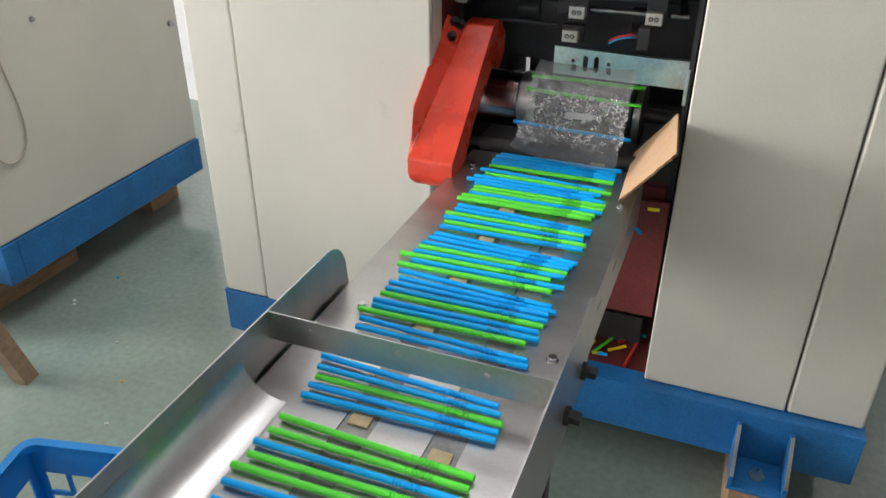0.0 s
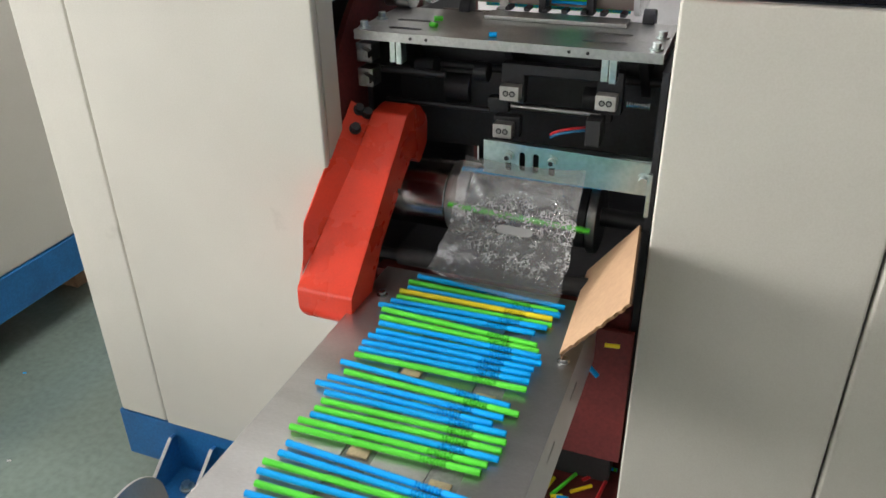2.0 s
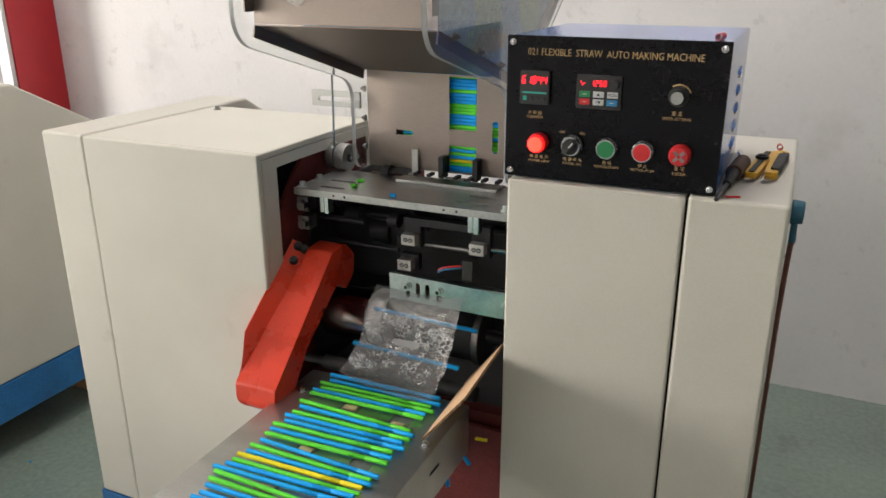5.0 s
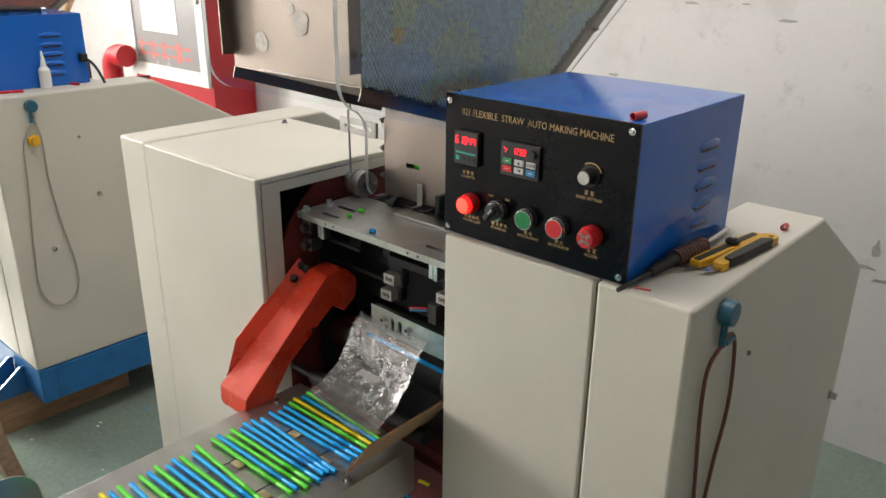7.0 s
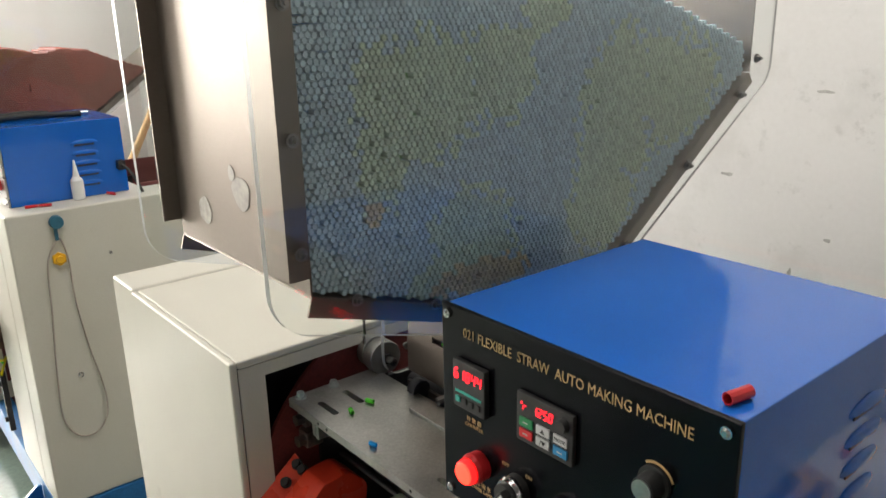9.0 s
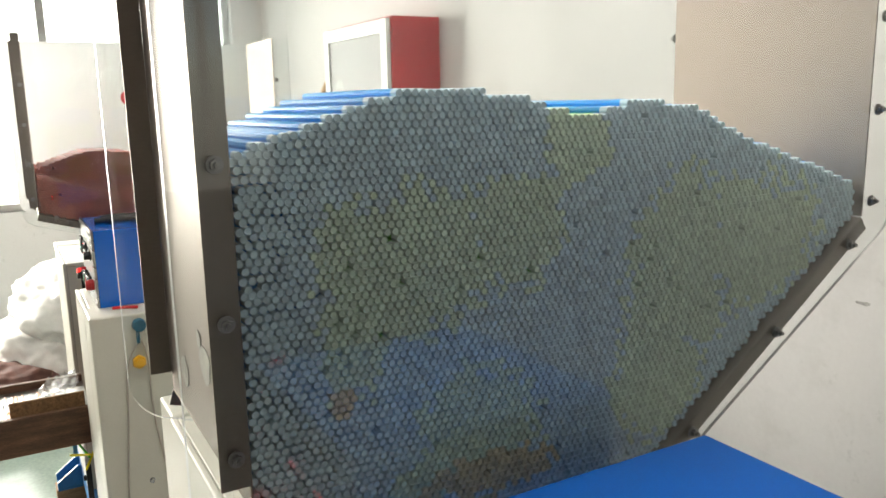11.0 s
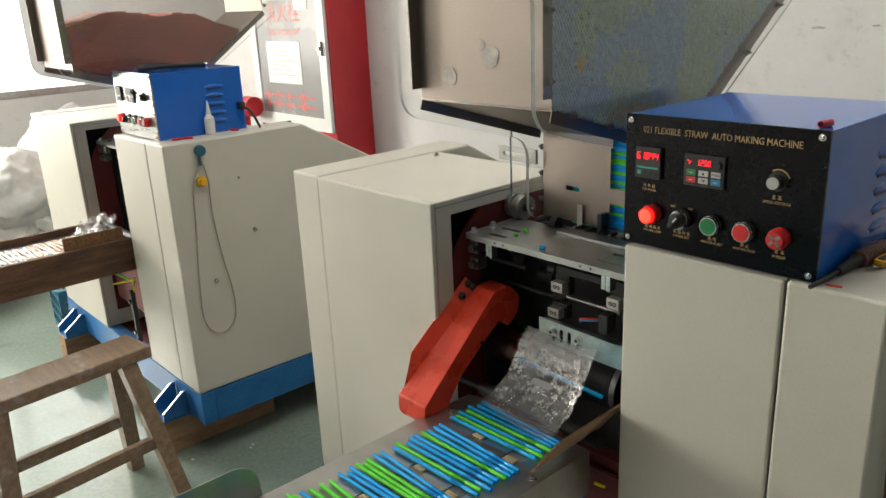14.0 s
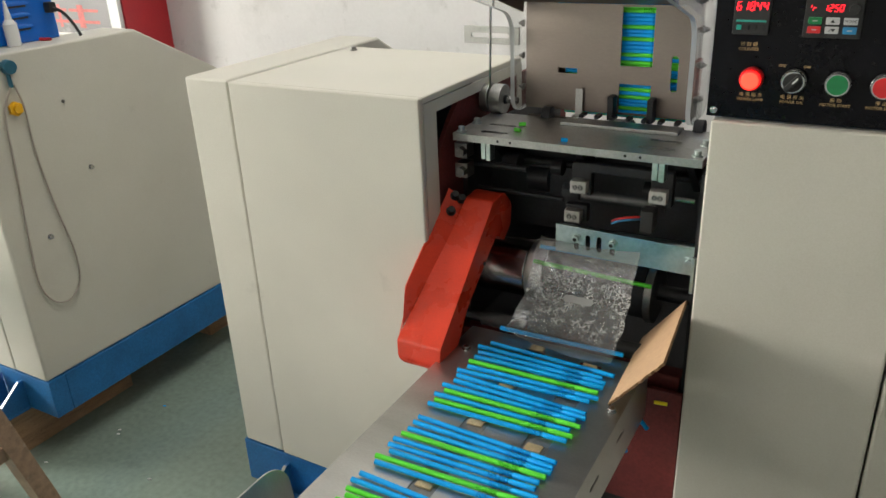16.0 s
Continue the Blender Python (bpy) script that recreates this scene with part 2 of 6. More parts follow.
def plastic_film(name, haze, gloss, crease=0.0):
    """Thin clear film: mostly see-through, some milkiness, sharp window glints from gloss, more glints painted as white
    crease lines.
    """
    m = bpy.data.materials.new(name)
    m.use_nodes = True
    n, l = m.node_tree.nodes, m.node_tree.links
    out = n["Material Output"]
    n.remove(n["Principled BSDF"])
    tr, gl, df, tl, m0, m1, m2 = (n.new("ShaderNode" + k) for k in ("BsdfTransparent", "BsdfGlossy", "BsdfDiffuse", "BsdfTranslucent", "MixShader", "MixShader", "MixShader"))
    tr.inputs[0].default_value = (0.96, 0.97, 0.97, 1)
    gl.inputs["Roughness"].default_value = 0.025
    df.inputs[0].default_value = tl.inputs[0].default_value = (0.8, 0.8, 0.8, 1)
    tc, t = n.new("ShaderNodeTexCoord"), n.new("ShaderNodeTexNoise")
    t.inputs["Scale"].default_value, t.inputs["Detail"].default_value = 240, 4
    l.new(tc.outputs["Object"], t.inputs[0])
    bp = n.new("ShaderNodeBump")
    bp.inputs["Strength"].default_value, bp.inputs["Distance"].default_value = 0.35, 0.002
    l.new(t.outputs[0], bp.inputs["Height"])
    l.new(bp.outputs[0], gl.inputs["Normal"])
    m0.inputs[0].default_value = 0.5
    # milky lines painted in for glints along creases, in patches over the sheet's middle
    warp, vor, glint_lines, patch, pr, sep, up, down = (n.new("ShaderNode" + k) for k in ("Mix", "TexVoronoi", "ValToRGB", "TexNoise", "ValToRGB", "SeparateXYZ", "MapRange", "MapRange"))
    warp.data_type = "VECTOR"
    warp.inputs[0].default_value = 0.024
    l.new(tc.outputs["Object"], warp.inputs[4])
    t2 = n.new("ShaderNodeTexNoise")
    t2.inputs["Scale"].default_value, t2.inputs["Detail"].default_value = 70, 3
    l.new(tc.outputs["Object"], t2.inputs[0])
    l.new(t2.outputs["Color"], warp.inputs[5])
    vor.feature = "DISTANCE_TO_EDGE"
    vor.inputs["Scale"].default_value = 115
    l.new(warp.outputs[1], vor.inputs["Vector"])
    glint_lines.color_ramp.elements[0].position, glint_lines.color_ramp.elements[1].position = 0.03, 0.11
    glint_lines.color_ramp.elements[0].color, glint_lines.color_ramp.elements[1].color = (1, 1, 1, 1), (0, 0, 0, 1)
    l.new(vor.outputs["Distance"], glint_lines.inputs[0])
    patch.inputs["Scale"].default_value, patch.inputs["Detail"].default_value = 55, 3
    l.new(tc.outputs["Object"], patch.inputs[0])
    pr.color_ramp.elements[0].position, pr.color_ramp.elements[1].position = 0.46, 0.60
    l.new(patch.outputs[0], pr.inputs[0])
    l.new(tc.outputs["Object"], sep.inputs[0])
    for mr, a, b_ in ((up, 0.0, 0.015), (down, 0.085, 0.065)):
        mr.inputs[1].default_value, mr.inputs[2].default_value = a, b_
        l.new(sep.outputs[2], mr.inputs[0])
    last_out = glint_lines.outputs[0]
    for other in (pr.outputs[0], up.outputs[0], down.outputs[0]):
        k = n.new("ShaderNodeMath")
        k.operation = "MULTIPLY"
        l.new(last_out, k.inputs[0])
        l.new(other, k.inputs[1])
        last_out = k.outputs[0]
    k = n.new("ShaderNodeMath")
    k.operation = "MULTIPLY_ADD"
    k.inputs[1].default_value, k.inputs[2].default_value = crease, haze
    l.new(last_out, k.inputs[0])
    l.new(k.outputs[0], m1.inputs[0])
    m2.inputs[0].default_value = gloss
    l.new(df.outputs[0], m0.inputs[1])
    l.new(tl.outputs[0], m0.inputs[2])
    l.new(tr.outputs[0], m1.inputs[1])
    l.new(m0.outputs[0], m1.inputs[2])
    l.new(m1.outputs[0], m2.inputs[1])
    l.new(gl.outputs[0], m2.inputs[2])
    l.new(m2.outputs[0], out.inputs[0])
    return m


# the front layer's haze also stands in for window sheen on the film
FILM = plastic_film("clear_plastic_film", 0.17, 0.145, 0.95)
FILM_BACK = plastic_film("clear_film_back", 0.07, 0.05)
FILM_HAZE = plastic_film("milky_plastic_strip", 0.36, 0.08)

# -- mesh helpers
ORG = Vector((0, 0, 0))  # offset of the machine being built


def bevelled(bm, w, seg=2):
    if w > 0:
        es = [e for e in bm.edges if len(e.link_faces) == 2 and e.calc_face_angle(0) > 0.6]
        bmesh.ops.bevel(bm, geom=es, offset=w, segments=seg, profile=0.5, affect="EDGES", clamp_overlap=True)
    return bm


def bx(x0, x1, y0, y1, z0, z1, bev=0.0, seg=2):
    bm = bmesh.new()
    bmesh.ops.create_cube(bm, size=1, matrix=Matrix.Translation(((x0 + x1) / 2, (y0 + y1) / 2, (z0 + z1) / 2)) @ Matrix.Diagonal((abs(x1 - x0), abs(y1 - y0), abs(z1 - z0), 1)))
    return bevelled(bm, bev, seg)


def cy(p, q, r, seg=20, r2=None, bev=0.0):
    bm = bmesh.new()
    p, q = Vector(p), Vector(q)
    turn = (q - p).to_track_quat("Z", "Y").to_matrix().to_4x4()
    bmesh.ops.create_cone(bm, cap_ends=True, segments=seg, radius1=r, radius2=r if r2 is None else r2, depth=(q - p).length, matrix=Matrix.Translation((p + q) / 2) @ turn)
    return bevelled(bm, bev, 2)


def prism(pts, axis, lo, hi, bev=0.0, seg=2):
    """A polygon in the plane across an axis, given thickness along it."""
    bm = bmesh.new()

    def at(p, v):
        return {"x": (v, p[0], p[1]), "y": (p[0], v, p[1]), "z": (p[0], p[1], v)}[axis]
    a = [bm.verts.new(at(p, lo)) for p in pts]
    b = [bm.verts.new(at(p, hi)) for p in pts]
    bm.faces.new(a)
    bm.faces.new(b)
    for i in range(len(pts)):
        j = (i + 1) % len(pts)
        bm.faces.new((a[i], a[j], b[j], b[i]))
    bmesh.ops.recalc_face_normals(bm, faces=bm.faces)
    return bevelled(bm, bev, seg)


def ring_prism(outer, holes, axis, lo, hi):
    """A plate with openings: outer and holes are lists of points."""
    bm = bmesh.new()

    def at(p, v):
        return {"x": (v, p[0], p[1]), "y": (p[0], v, p[1]), "z": (p[0], p[1], v)}[axis]
    edges = []
    for loop in (outer, *holes):
        vs = [bm.verts.new(at(p, lo)) for p in loop]
        edges += [bm.edges.new((vs[i], vs[(i + 1) % len(vs)])) for i in range(len(vs))]
    bmesh.ops.triangle_fill(bm, use_beauty=True, use_dissolve=False, edges=edges)
    step = Vector(at((0, 0), hi)) - Vector(at((0, 0), lo))
    made = bmesh.ops.extrude_face_region(bm, geom=list(bm.faces))
    bmesh.ops.translate(bm, verts=[v for v in made["geom"] if isinstance(v, bmesh.types.BMVert)], vec=step)
    bmesh.ops.recalc_face_normals(bm, faces=bm.faces)
    return bm


def rect(a0, a1, b0, b1):
    return [(a0, b0), (a1, b0), (a1, b1), (a0, b1)]


def slot(a0, a1, b0, b1, n=6):
    """A rounded slot, long along the larger side."""
    w, h = a1 - a0, b1 - b0
    r = min(w, h) / 2
    pts = []
    cs = [(a1 - r, b1 - r), (a0 + r, b1 - r), (a0 + r, b0 + r), (a1 - r, b0 + r)]
    for k, (ca, cb) in enumerate(cs):
        for i in range(n + 1):
            t = math.pi / 2 * (k + i / n)
            p = (ca + r * math.cos(t), cb + r * math.sin(t))
            if not pts or (abs(p[0] - pts[-1][0]) + abs(p[1] - pts[-1][1])) > 1e-5:
                pts.append(p)
    if abs(pts[0][0] - pts[-1][0]) + abs(pts[0][1] - pts[-1][1]) < 1e-5:
        pts.pop()
    return pts


def rounded(pts, radii, n=5):
    """A polygon with each corner rounded by its radius."""
    out = []
    m = len(pts)
    for i in range(m):
        p, a, b, r = Vector(pts[i]), Vector(pts[i - 1]), Vector(pts[(i + 1) % m]), radii[i] if isinstance(radii, (list, tuple)) else radii
        if r <= 0:
            out.append(tuple(p))
            continue
        u, v = (a - p).normalized(), (b - p).normalized()
        half = u.angle(v) / 2
        d = min(r / math.tan(half), (a - p).length * 0.49, (b - p).length * 0.49)
        r = d * math.tan(half)
        s, e = p + u * d, p + v * d
        c = p + (u + v).normalized() * (r / math.sin(half))
        a0 = math.atan2(s.y - c.y, s.x - c.x)
        a1 = math.atan2(e.y - c.y, e.x - c.x)
        dlt = (a1 - a0 + math.pi) % (2 * math.pi) - math.pi
        out += [(c.x + r * math.cos(a0 + dlt * k / n), c.y + r * math.sin(a0 + dlt * k / n)) for k in range(n + 1)]
    return out


def sweep(pts, r, seg=8):
    """A round cord along points."""
    bm = bmesh.new()
    pts = [Vector(p) for p in pts]
    rings = []
    for i, p in enumerate(pts):
        d = (pts[min(i + 1, len(pts) - 1)] - pts[max(i - 1, 0)]).normalized()
        u = d.orthogonal().normalized() if not rings else (last - d * last.dot(d)).normalized()
        last = u
        v = d.cross(u)
        rings.append([bm.verts.new(p + r * (math.cos(2 * math.pi * k / seg) * u + math.sin(2 * math.pi * k / seg) * v)) for k in range(seg)])
    for a, b in zip(rings, rings[1:]):
        for k in range(seg):
            bm.faces.new((a[k], a[(k + 1) % seg], b[(k + 1) % seg], b[k]))
    bm.faces.new(rings[0][::-1])
    bm.faces.new(rings[-1])
    bmesh.ops.recalc_face_normals(bm, faces=bm.faces)
    return bm


def smooth_path(pts, n=8):
    """Points of a soft curve through the given ones."""
    pts = [Vector(p) for p in pts]
    out = []
    for i in range(len(pts) - 1):
        a, b, c, d = pts[max(i - 1, 0)], pts[i], pts[i + 1], pts[min(i + 2, len(pts) - 1)]
        for k in range(n):
            t = k / n
            out.append(0.5 * (2 * b + (c - a) * t + (2 * a - 5 * b + 4 * c - d) * t * t + (3 * b - a - 3 * c + d) * t ** 3))
    return out + [pts[-1]]


def merged(*bms):
    out = bms[0]
    for b in bms[1:]:
        me = bpy.data.meshes.new("tmp")
        b.to_mesh(me)
        out.from_mesh(me)
        bpy.data.meshes.remove(me)
        b.free()
    return out


def moved(bm, m):
    bmesh.ops.transform(bm, matrix=m, verts=bm.verts)
    return bm


def thing(name, loc, label, category, group="", kind=""):
    ob = tagged(new(name), label, category, group, kind)
    ob.empty_display_size = 0.05
    ob["at"] = tuple(loc)
    ob.location = Vector(loc) + ORG
    return ob


def root_of(ob):
    while ob.parent:
        ob = ob.parent
    return ob


def mesh_of(name, bm, material, smooth=0.6):
    me = bpy.data.meshes.new(name)
    bm.normal_update()
    bm.to_mesh(me)
    bm.free()
    me.materials.append(material)
    if smooth:
        for p in me.polygons:
            p.use_smooth = True
        me.set_sharp_from_angle(angle=smooth)
    return me


def flat_faces(ob, smooth):
    """Large faces stay flat beside their rounded edges."""
    if 0 < smooth < 1 and len(ob.data.polygons) < 3000:
        w = ob.modifiers.new("weighted", "WEIGHTED_NORMAL")
        w.mode, w.weight, w.keep_sharp = "FACE_AREA", 100, True
    return ob


def part(name, bm, material, parent, label="", smooth=0.6):
    """One mesh object under a thing or a part; the mesh is given in the machine's own space."""
    bmesh.ops.translate(bm, verts=bm.verts, vec=-Vector(root_of(parent)["at"]))
    ob = flat_faces(new(name, mesh_of(name, bm, material, smooth)), smooth)
    ob.parent = parent
    if label:
        ob["label"] = label
    return ob


def single(name, bm, material, label, category, group="", kind="", smooth=0.6):
    """A thing of one mesh."""
    ob = flat_faces(new(name, mesh_of(name, bm, material, smooth)), smooth)
    ob.location = ORG
    return tagged(ob, label, category, group, kind)


def bolt_bm(p, d, r=0.005, h=0.005):
    """A socket-head bolt with washer at p, standing out along d."""
    p, d = Vector(p), Vector(d).normalized()
    bm = cy(p, p + d * h * 0.3, r * 1.5, 16)
    return merged(bm, cy(p + d * h * 0.3, p + d * h * 1.3, r, 14, bev=r * 0.12))


def words(text, size, material, parent, m, name="lettering", align="CENTER", thick=0.0002):
    """Lettering on a surface, as a mesh."""
    cu = bpy.data.curves.new("text", "FONT")
    cu.body, cu.size, cu.align_x, cu.align_y, cu.extrude, cu.resolution_u = text, size, align, "CENTER", thick, 2
    tmp = bpy.data.objects.new("text", cu)
    scene.collection.objects.link(tmp)
    me = bpy.data.meshes.new_from_object(tmp.evaluated_get(bpy.context.evaluated_depsgraph_get()))
    bpy.data.objects.remove(tmp)
    me.transform(m)
    me.materials.clear()
    me.materials.append(material)
    me.transform(Matrix.Translation(-Vector(root_of(parent)["at"])))
    ob = new(name, me)
    ob.parent = parent
    return ob


def lit_digits(text, height, material, parent, m):
    """Seven-segment figures, leaning a little, as thin raised bars."""
    segments = {"0": "abcdef", "1": "bc", "2": "abged", "3": "abgcd", "4": "fgbc", "5": "afgcd", "6": "afgedc", "7": "abc", "8": "abcdefg", "9": "abcdfg", "r": "eg"}
    w, t, step = height * 0.46, height * 0.11, height * 0.78
    h = height / 2
    spots = {"a": (0, h, w, t), "g": (0, 0, w, t), "d": (0, -h, w, t), "f": (-w / 2, h / 2, t, h), "b": (w / 2, h / 2, t, h), "e": (-w / 2, -h / 2, t, h), "c": (w / 2, -h / 2, t, h)}
    bars = []
    for i, ch in enumerate(text):
        cx = (i - (len(text) - 1) / 2) * step
        for sg in segments.get(ch, ""):
            x, y, sx, sy = spots[sg]
            sx, sy = (sx * 0.78, sy) if sg in "agd" else (sx, sy * 0.82)
            bars.append(bx(cx + x - sx / 2, cx + x + sx / 2, y - sy / 2, y + sy / 2, 0, 0.0003))
    bm = merged(*bars)
    lean = Matrix.Identity(4)
    lean[0][1] = 0.12
    return part("digits", moved(bm, m @ lean), material, parent, smooth=0)


# -- the room
X0, X1, Y0, Y1, TOP = ROOM


def wall_with_openings(name, axis, lo, hi, a0, a1, holes, label, paint=WALL):
    ob = single(name, ring_prism(rect(a0, a1, 0, TOP), [rect(*h) for h in holes], axis, lo, hi), paint, label, "wall", kind="structure", smooth=0)
    return ob


single("floor", bx(X0 - 0.2, X1 + 0.2, Y0 - 0.2, Y1 + 0.2, -0.1, 0), FLOOR, "worn green painted concrete workshop floor", "floor", kind="structure", smooth=0)
# unseen ceiling; its tone and its opening are added to shape the light
single("ceiling", ring_prism(rect(X0, X1, Y0, Y1), [rect(-0.9, 0.5, 1.2, 3.0)], "z", TOP, TOP + 0.1), DULL, "unseen dull grey ceiling with an added square opening for fill light", "ceiling", kind="structure", smooth=0)
single("wall_back", bx(X0 - 0.2, X1 + 0.2, Y1, Y1 + 0.2, 0, TOP), WALL, "scuffed white plaster wall behind the machines", "wall", kind="structure", smooth=0)
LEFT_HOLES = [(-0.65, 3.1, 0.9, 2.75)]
# made-up openings for the front and right fill lamps
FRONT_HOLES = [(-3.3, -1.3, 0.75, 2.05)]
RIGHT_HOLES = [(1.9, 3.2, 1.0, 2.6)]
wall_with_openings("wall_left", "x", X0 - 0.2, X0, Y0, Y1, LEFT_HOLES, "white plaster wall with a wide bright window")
# unseen right and front walls, toned and placed to shape the fill
wall_with_openings("wall_right", "x", X1, X1 + 0.2, Y0, Y1, RIGHT_HOLES, "unseen dull grey side wall with one added window for fill light", DULL)
wall_with_openings("wall_front", "y", Y0 - 0.2, Y0, X0, X1, FRONT_HOLES, "unseen white front wall, added to return light, with one added window")


def window(name, axis, w, holes):
    a0, a1, b0, b1 = holes
    th = thing(name, {"x": (w, (a0 + a1) / 2, b0), "y": ((a0 + a1) / 2, w, b0)}[axis], "wide aluminium window full of white daylight", "window", kind="structure")
    bars = [rect(a0, a1, b0, b0 + 0.05), rect(a0, a1, b1 - 0.05, b1), rect(a0, a0 + 0.05, b0 + 0.05, b1 - 0.05), rect(a1 - 0.05, a1, b0 + 0.05, b1 - 0.05)]
    n = 3
    for i in range(1, n):
        c = a0 + (a1 - a0) * i / n
        bars.append(rect(c - 0.025, c + 0.025, b0 + 0.05, b1 - 0.05))
    for r in bars:
        part("window_frame", prism(r, axis, w - 0.03, w + 0.03, 0.004), ALU, th)
    for i in range(n):
        c0, c1 = a0 + (a1 - a0) * i / n + 0.03, a0 + (a1 - a0) * (i + 1) / n - 0.03
        p = part("pane", prism(rect(c0, c1, b0 + 0.05, b1 - 0.05), axis, w - 0.003, w + 0.003), PANE, th)
        p.visible_shadow = False


window("window_1", "x", X0 - 0.1, LEFT_HOLES[0])
# the right and front windows are unseen, added around the fill lamps
window("added_window_right", "x", X1 + 0.1, RIGHT_HOLES[0])
window("added_window_front", "y", Y0 - 0.1, FRONT_HOLES[0])

backdrop = bx(-6.62, -6.60, -3.0, 7.0, -0.5, 5.0)
single("backdrop", backdrop, DAYLIGHT, "white overcast daylight outside the window", "backdrop", kind="structure", smooth=0)

# -- the straw machine


def machine_frame():
    th = thing("machine_stand", (-0.03, 2.09, 0), "blue painted steel channel base on timber blocks", "machine base")
    part("front_beam", bx(-0.70, 0.645, 1.722, 1.772, 0.125, 0.236, 0.003), NAVY, th)
    part("back_beam", bx(-0.70, 0.645, 2.472, 2.522, 0.125, 0.236, 0.003), NAVY, th)
    for x in (-0.70, 0.595):
        part("side_beam", bx(x, x + 0.05, 1.772, 2.472, 0.125, 0.236, 0.003), NAVY, th)
    part("floor_plate", bx(-0.65, 0.595, 1.772, 2.472, 0.222, 0.232), MAROON, th)
    for x in (-0.575, 0.432):
        foot = part("foot", bx(x, x + 0.1, 1.632, 1.720, 0.125, 0.132, 0.001), NAVY, th)
        for a in (x, x + 0.092):
            part("flange", prism([(1.720, 0.133), (1.720, 0.214), (1.708, 0.214), (1.632, 0.156), (1.632, 0.133)], "x", a, a + 0.008, 0.0012), NAVY, foot)
            part("bare_edge", prism([(1.708, 0.2142), (1.632, 0.1562), (1.631, 0.158), (1.707, 0.216)], "x", a + 0.0005, a + 0.0075), ALU, foot, "bare worn metal edge")
        part("bolt", merged(cy((x + 0.05, 1.675, 0.133), (x + 0.05, 1.675, 0.136), 0.014, 16), cy((x + 0.05, 1.675, 0.136), (x + 0.05, 1.675, 0.147), 0.009, 6)), ZINC, foot)
    for x in (-0.575, 0.437):
        for y, ly in ((1.625, 0.42), (2.38, 0.14)):
            b = single("timber_block", bx(x, x + 0.085, y, y + ly, 0.0, 0.1245, 0.004), BLOCK, "rough timber block wedged under the machine base", "wood block", "blocks under the machine")
    return th


def cabinet(side, front=1.746):
    """A cream sheet-metal side housing: a deep cover and a full side plate, with a seam between."""
    left = side < 0
    x0, x1, xs = (-0.692, -0.182, -0.583) if left else (0.252, 0.640, 0.509)
    th = thing("machine_cabinet", ((x0 + x1) / 2, 2.05, 0.238), "cream powder-coated sheet metal machine housing with a seam", "machine cabinet", "machine housings")
    a, b = (x0, xs - 0.0015) if left else (xs + 0.0015, x1)
    yf = 1.722 if left else front
    prof = [(yf, 0.238), (yf, 1.062), (2.212, 1.062), (2.520, 0.892), (2.520, 0.238)]
    part("side_panel", prism(prof, "x", a, b, 0.006, 3), CREAM, th)
    c, d = (xs + 0.0015, x1) if left else (x0, xs - 0.0015)
    yf -= 0.003 if left else -0.0
    inner = d if left else c
    t = 0.0025
    yb = 2.10
    # the cover: front, top and a flanged inner side with an opening
    part("front_panel", bx(c, d, yf, yf + 0.012, 0.2385, 1.060, 0.004, 3), CREAM, th)
    part("top_panel", bx(c, d, yf + 0.0122, yb, 1.048, 1.060, 0.003, 3), CREAM, th)
    i0, i1 = (inner - t, inner) if left else (inner, inner + t)
    part("side_flange", ring_prism([(yf + 0.0125, 0.2385), (yb, 0.2385), (yb, 1.0475), (yf + 0.0125, 1.0475)], [[(yf + 0.052, 0.30), (yb - 0.02, 0.30), (yb - 0.02, 1.028), (yf + 0.052, 1.028)]], "x", i0, i1), CREAM, th)
    k = inner - 0.020 if left else inner + 0.012
    arc = [(1.770, 0.2385), (1.770, 0.90), (1.786, 0.935), (1.805, 0.962), (1.835, 0.995), (1.872, 1.026), (2.39, 1.02), (2.39, 0.2385)]
    part("inner_plate", prism(arc, "x", k, k + 0.008), MAROON, th, "dark maroon inner frame plate")
    # black sheet added inside, its colour standing in for the recess's shade
    part("recess_shade_sheet", bx(inner - 0.11 if left else inner + 0.10, inner - 0.10 if left else inner + 0.11, yf + 0.014, 2.09, 0.2385, 1.04), IRON, th)
    part("back_panel", bx(c + 0.03 if not left else c, d - 0.03 if left else d, 2.101, 2.115, 0.2385, 1.0), IRON, th)
    if left:
        part("screw", bolt_bm((-0.545, 2.06, 1.060), (0, 0, 1), 0.005, 0.006), BOLT, th)
    else:
        part("screw", bolt_bm((0.640, 2.479, 0.623), (1, 0, 0), 0.007, 0.012), CHROME, th)
        part("screw", bolt_bm((0.640, 1.956, 0.925), (1, 0, 0), 0.003, 0.003), BOLT, th)
    return th


machine_frame()
cabinet(-1)
cabinet(1)

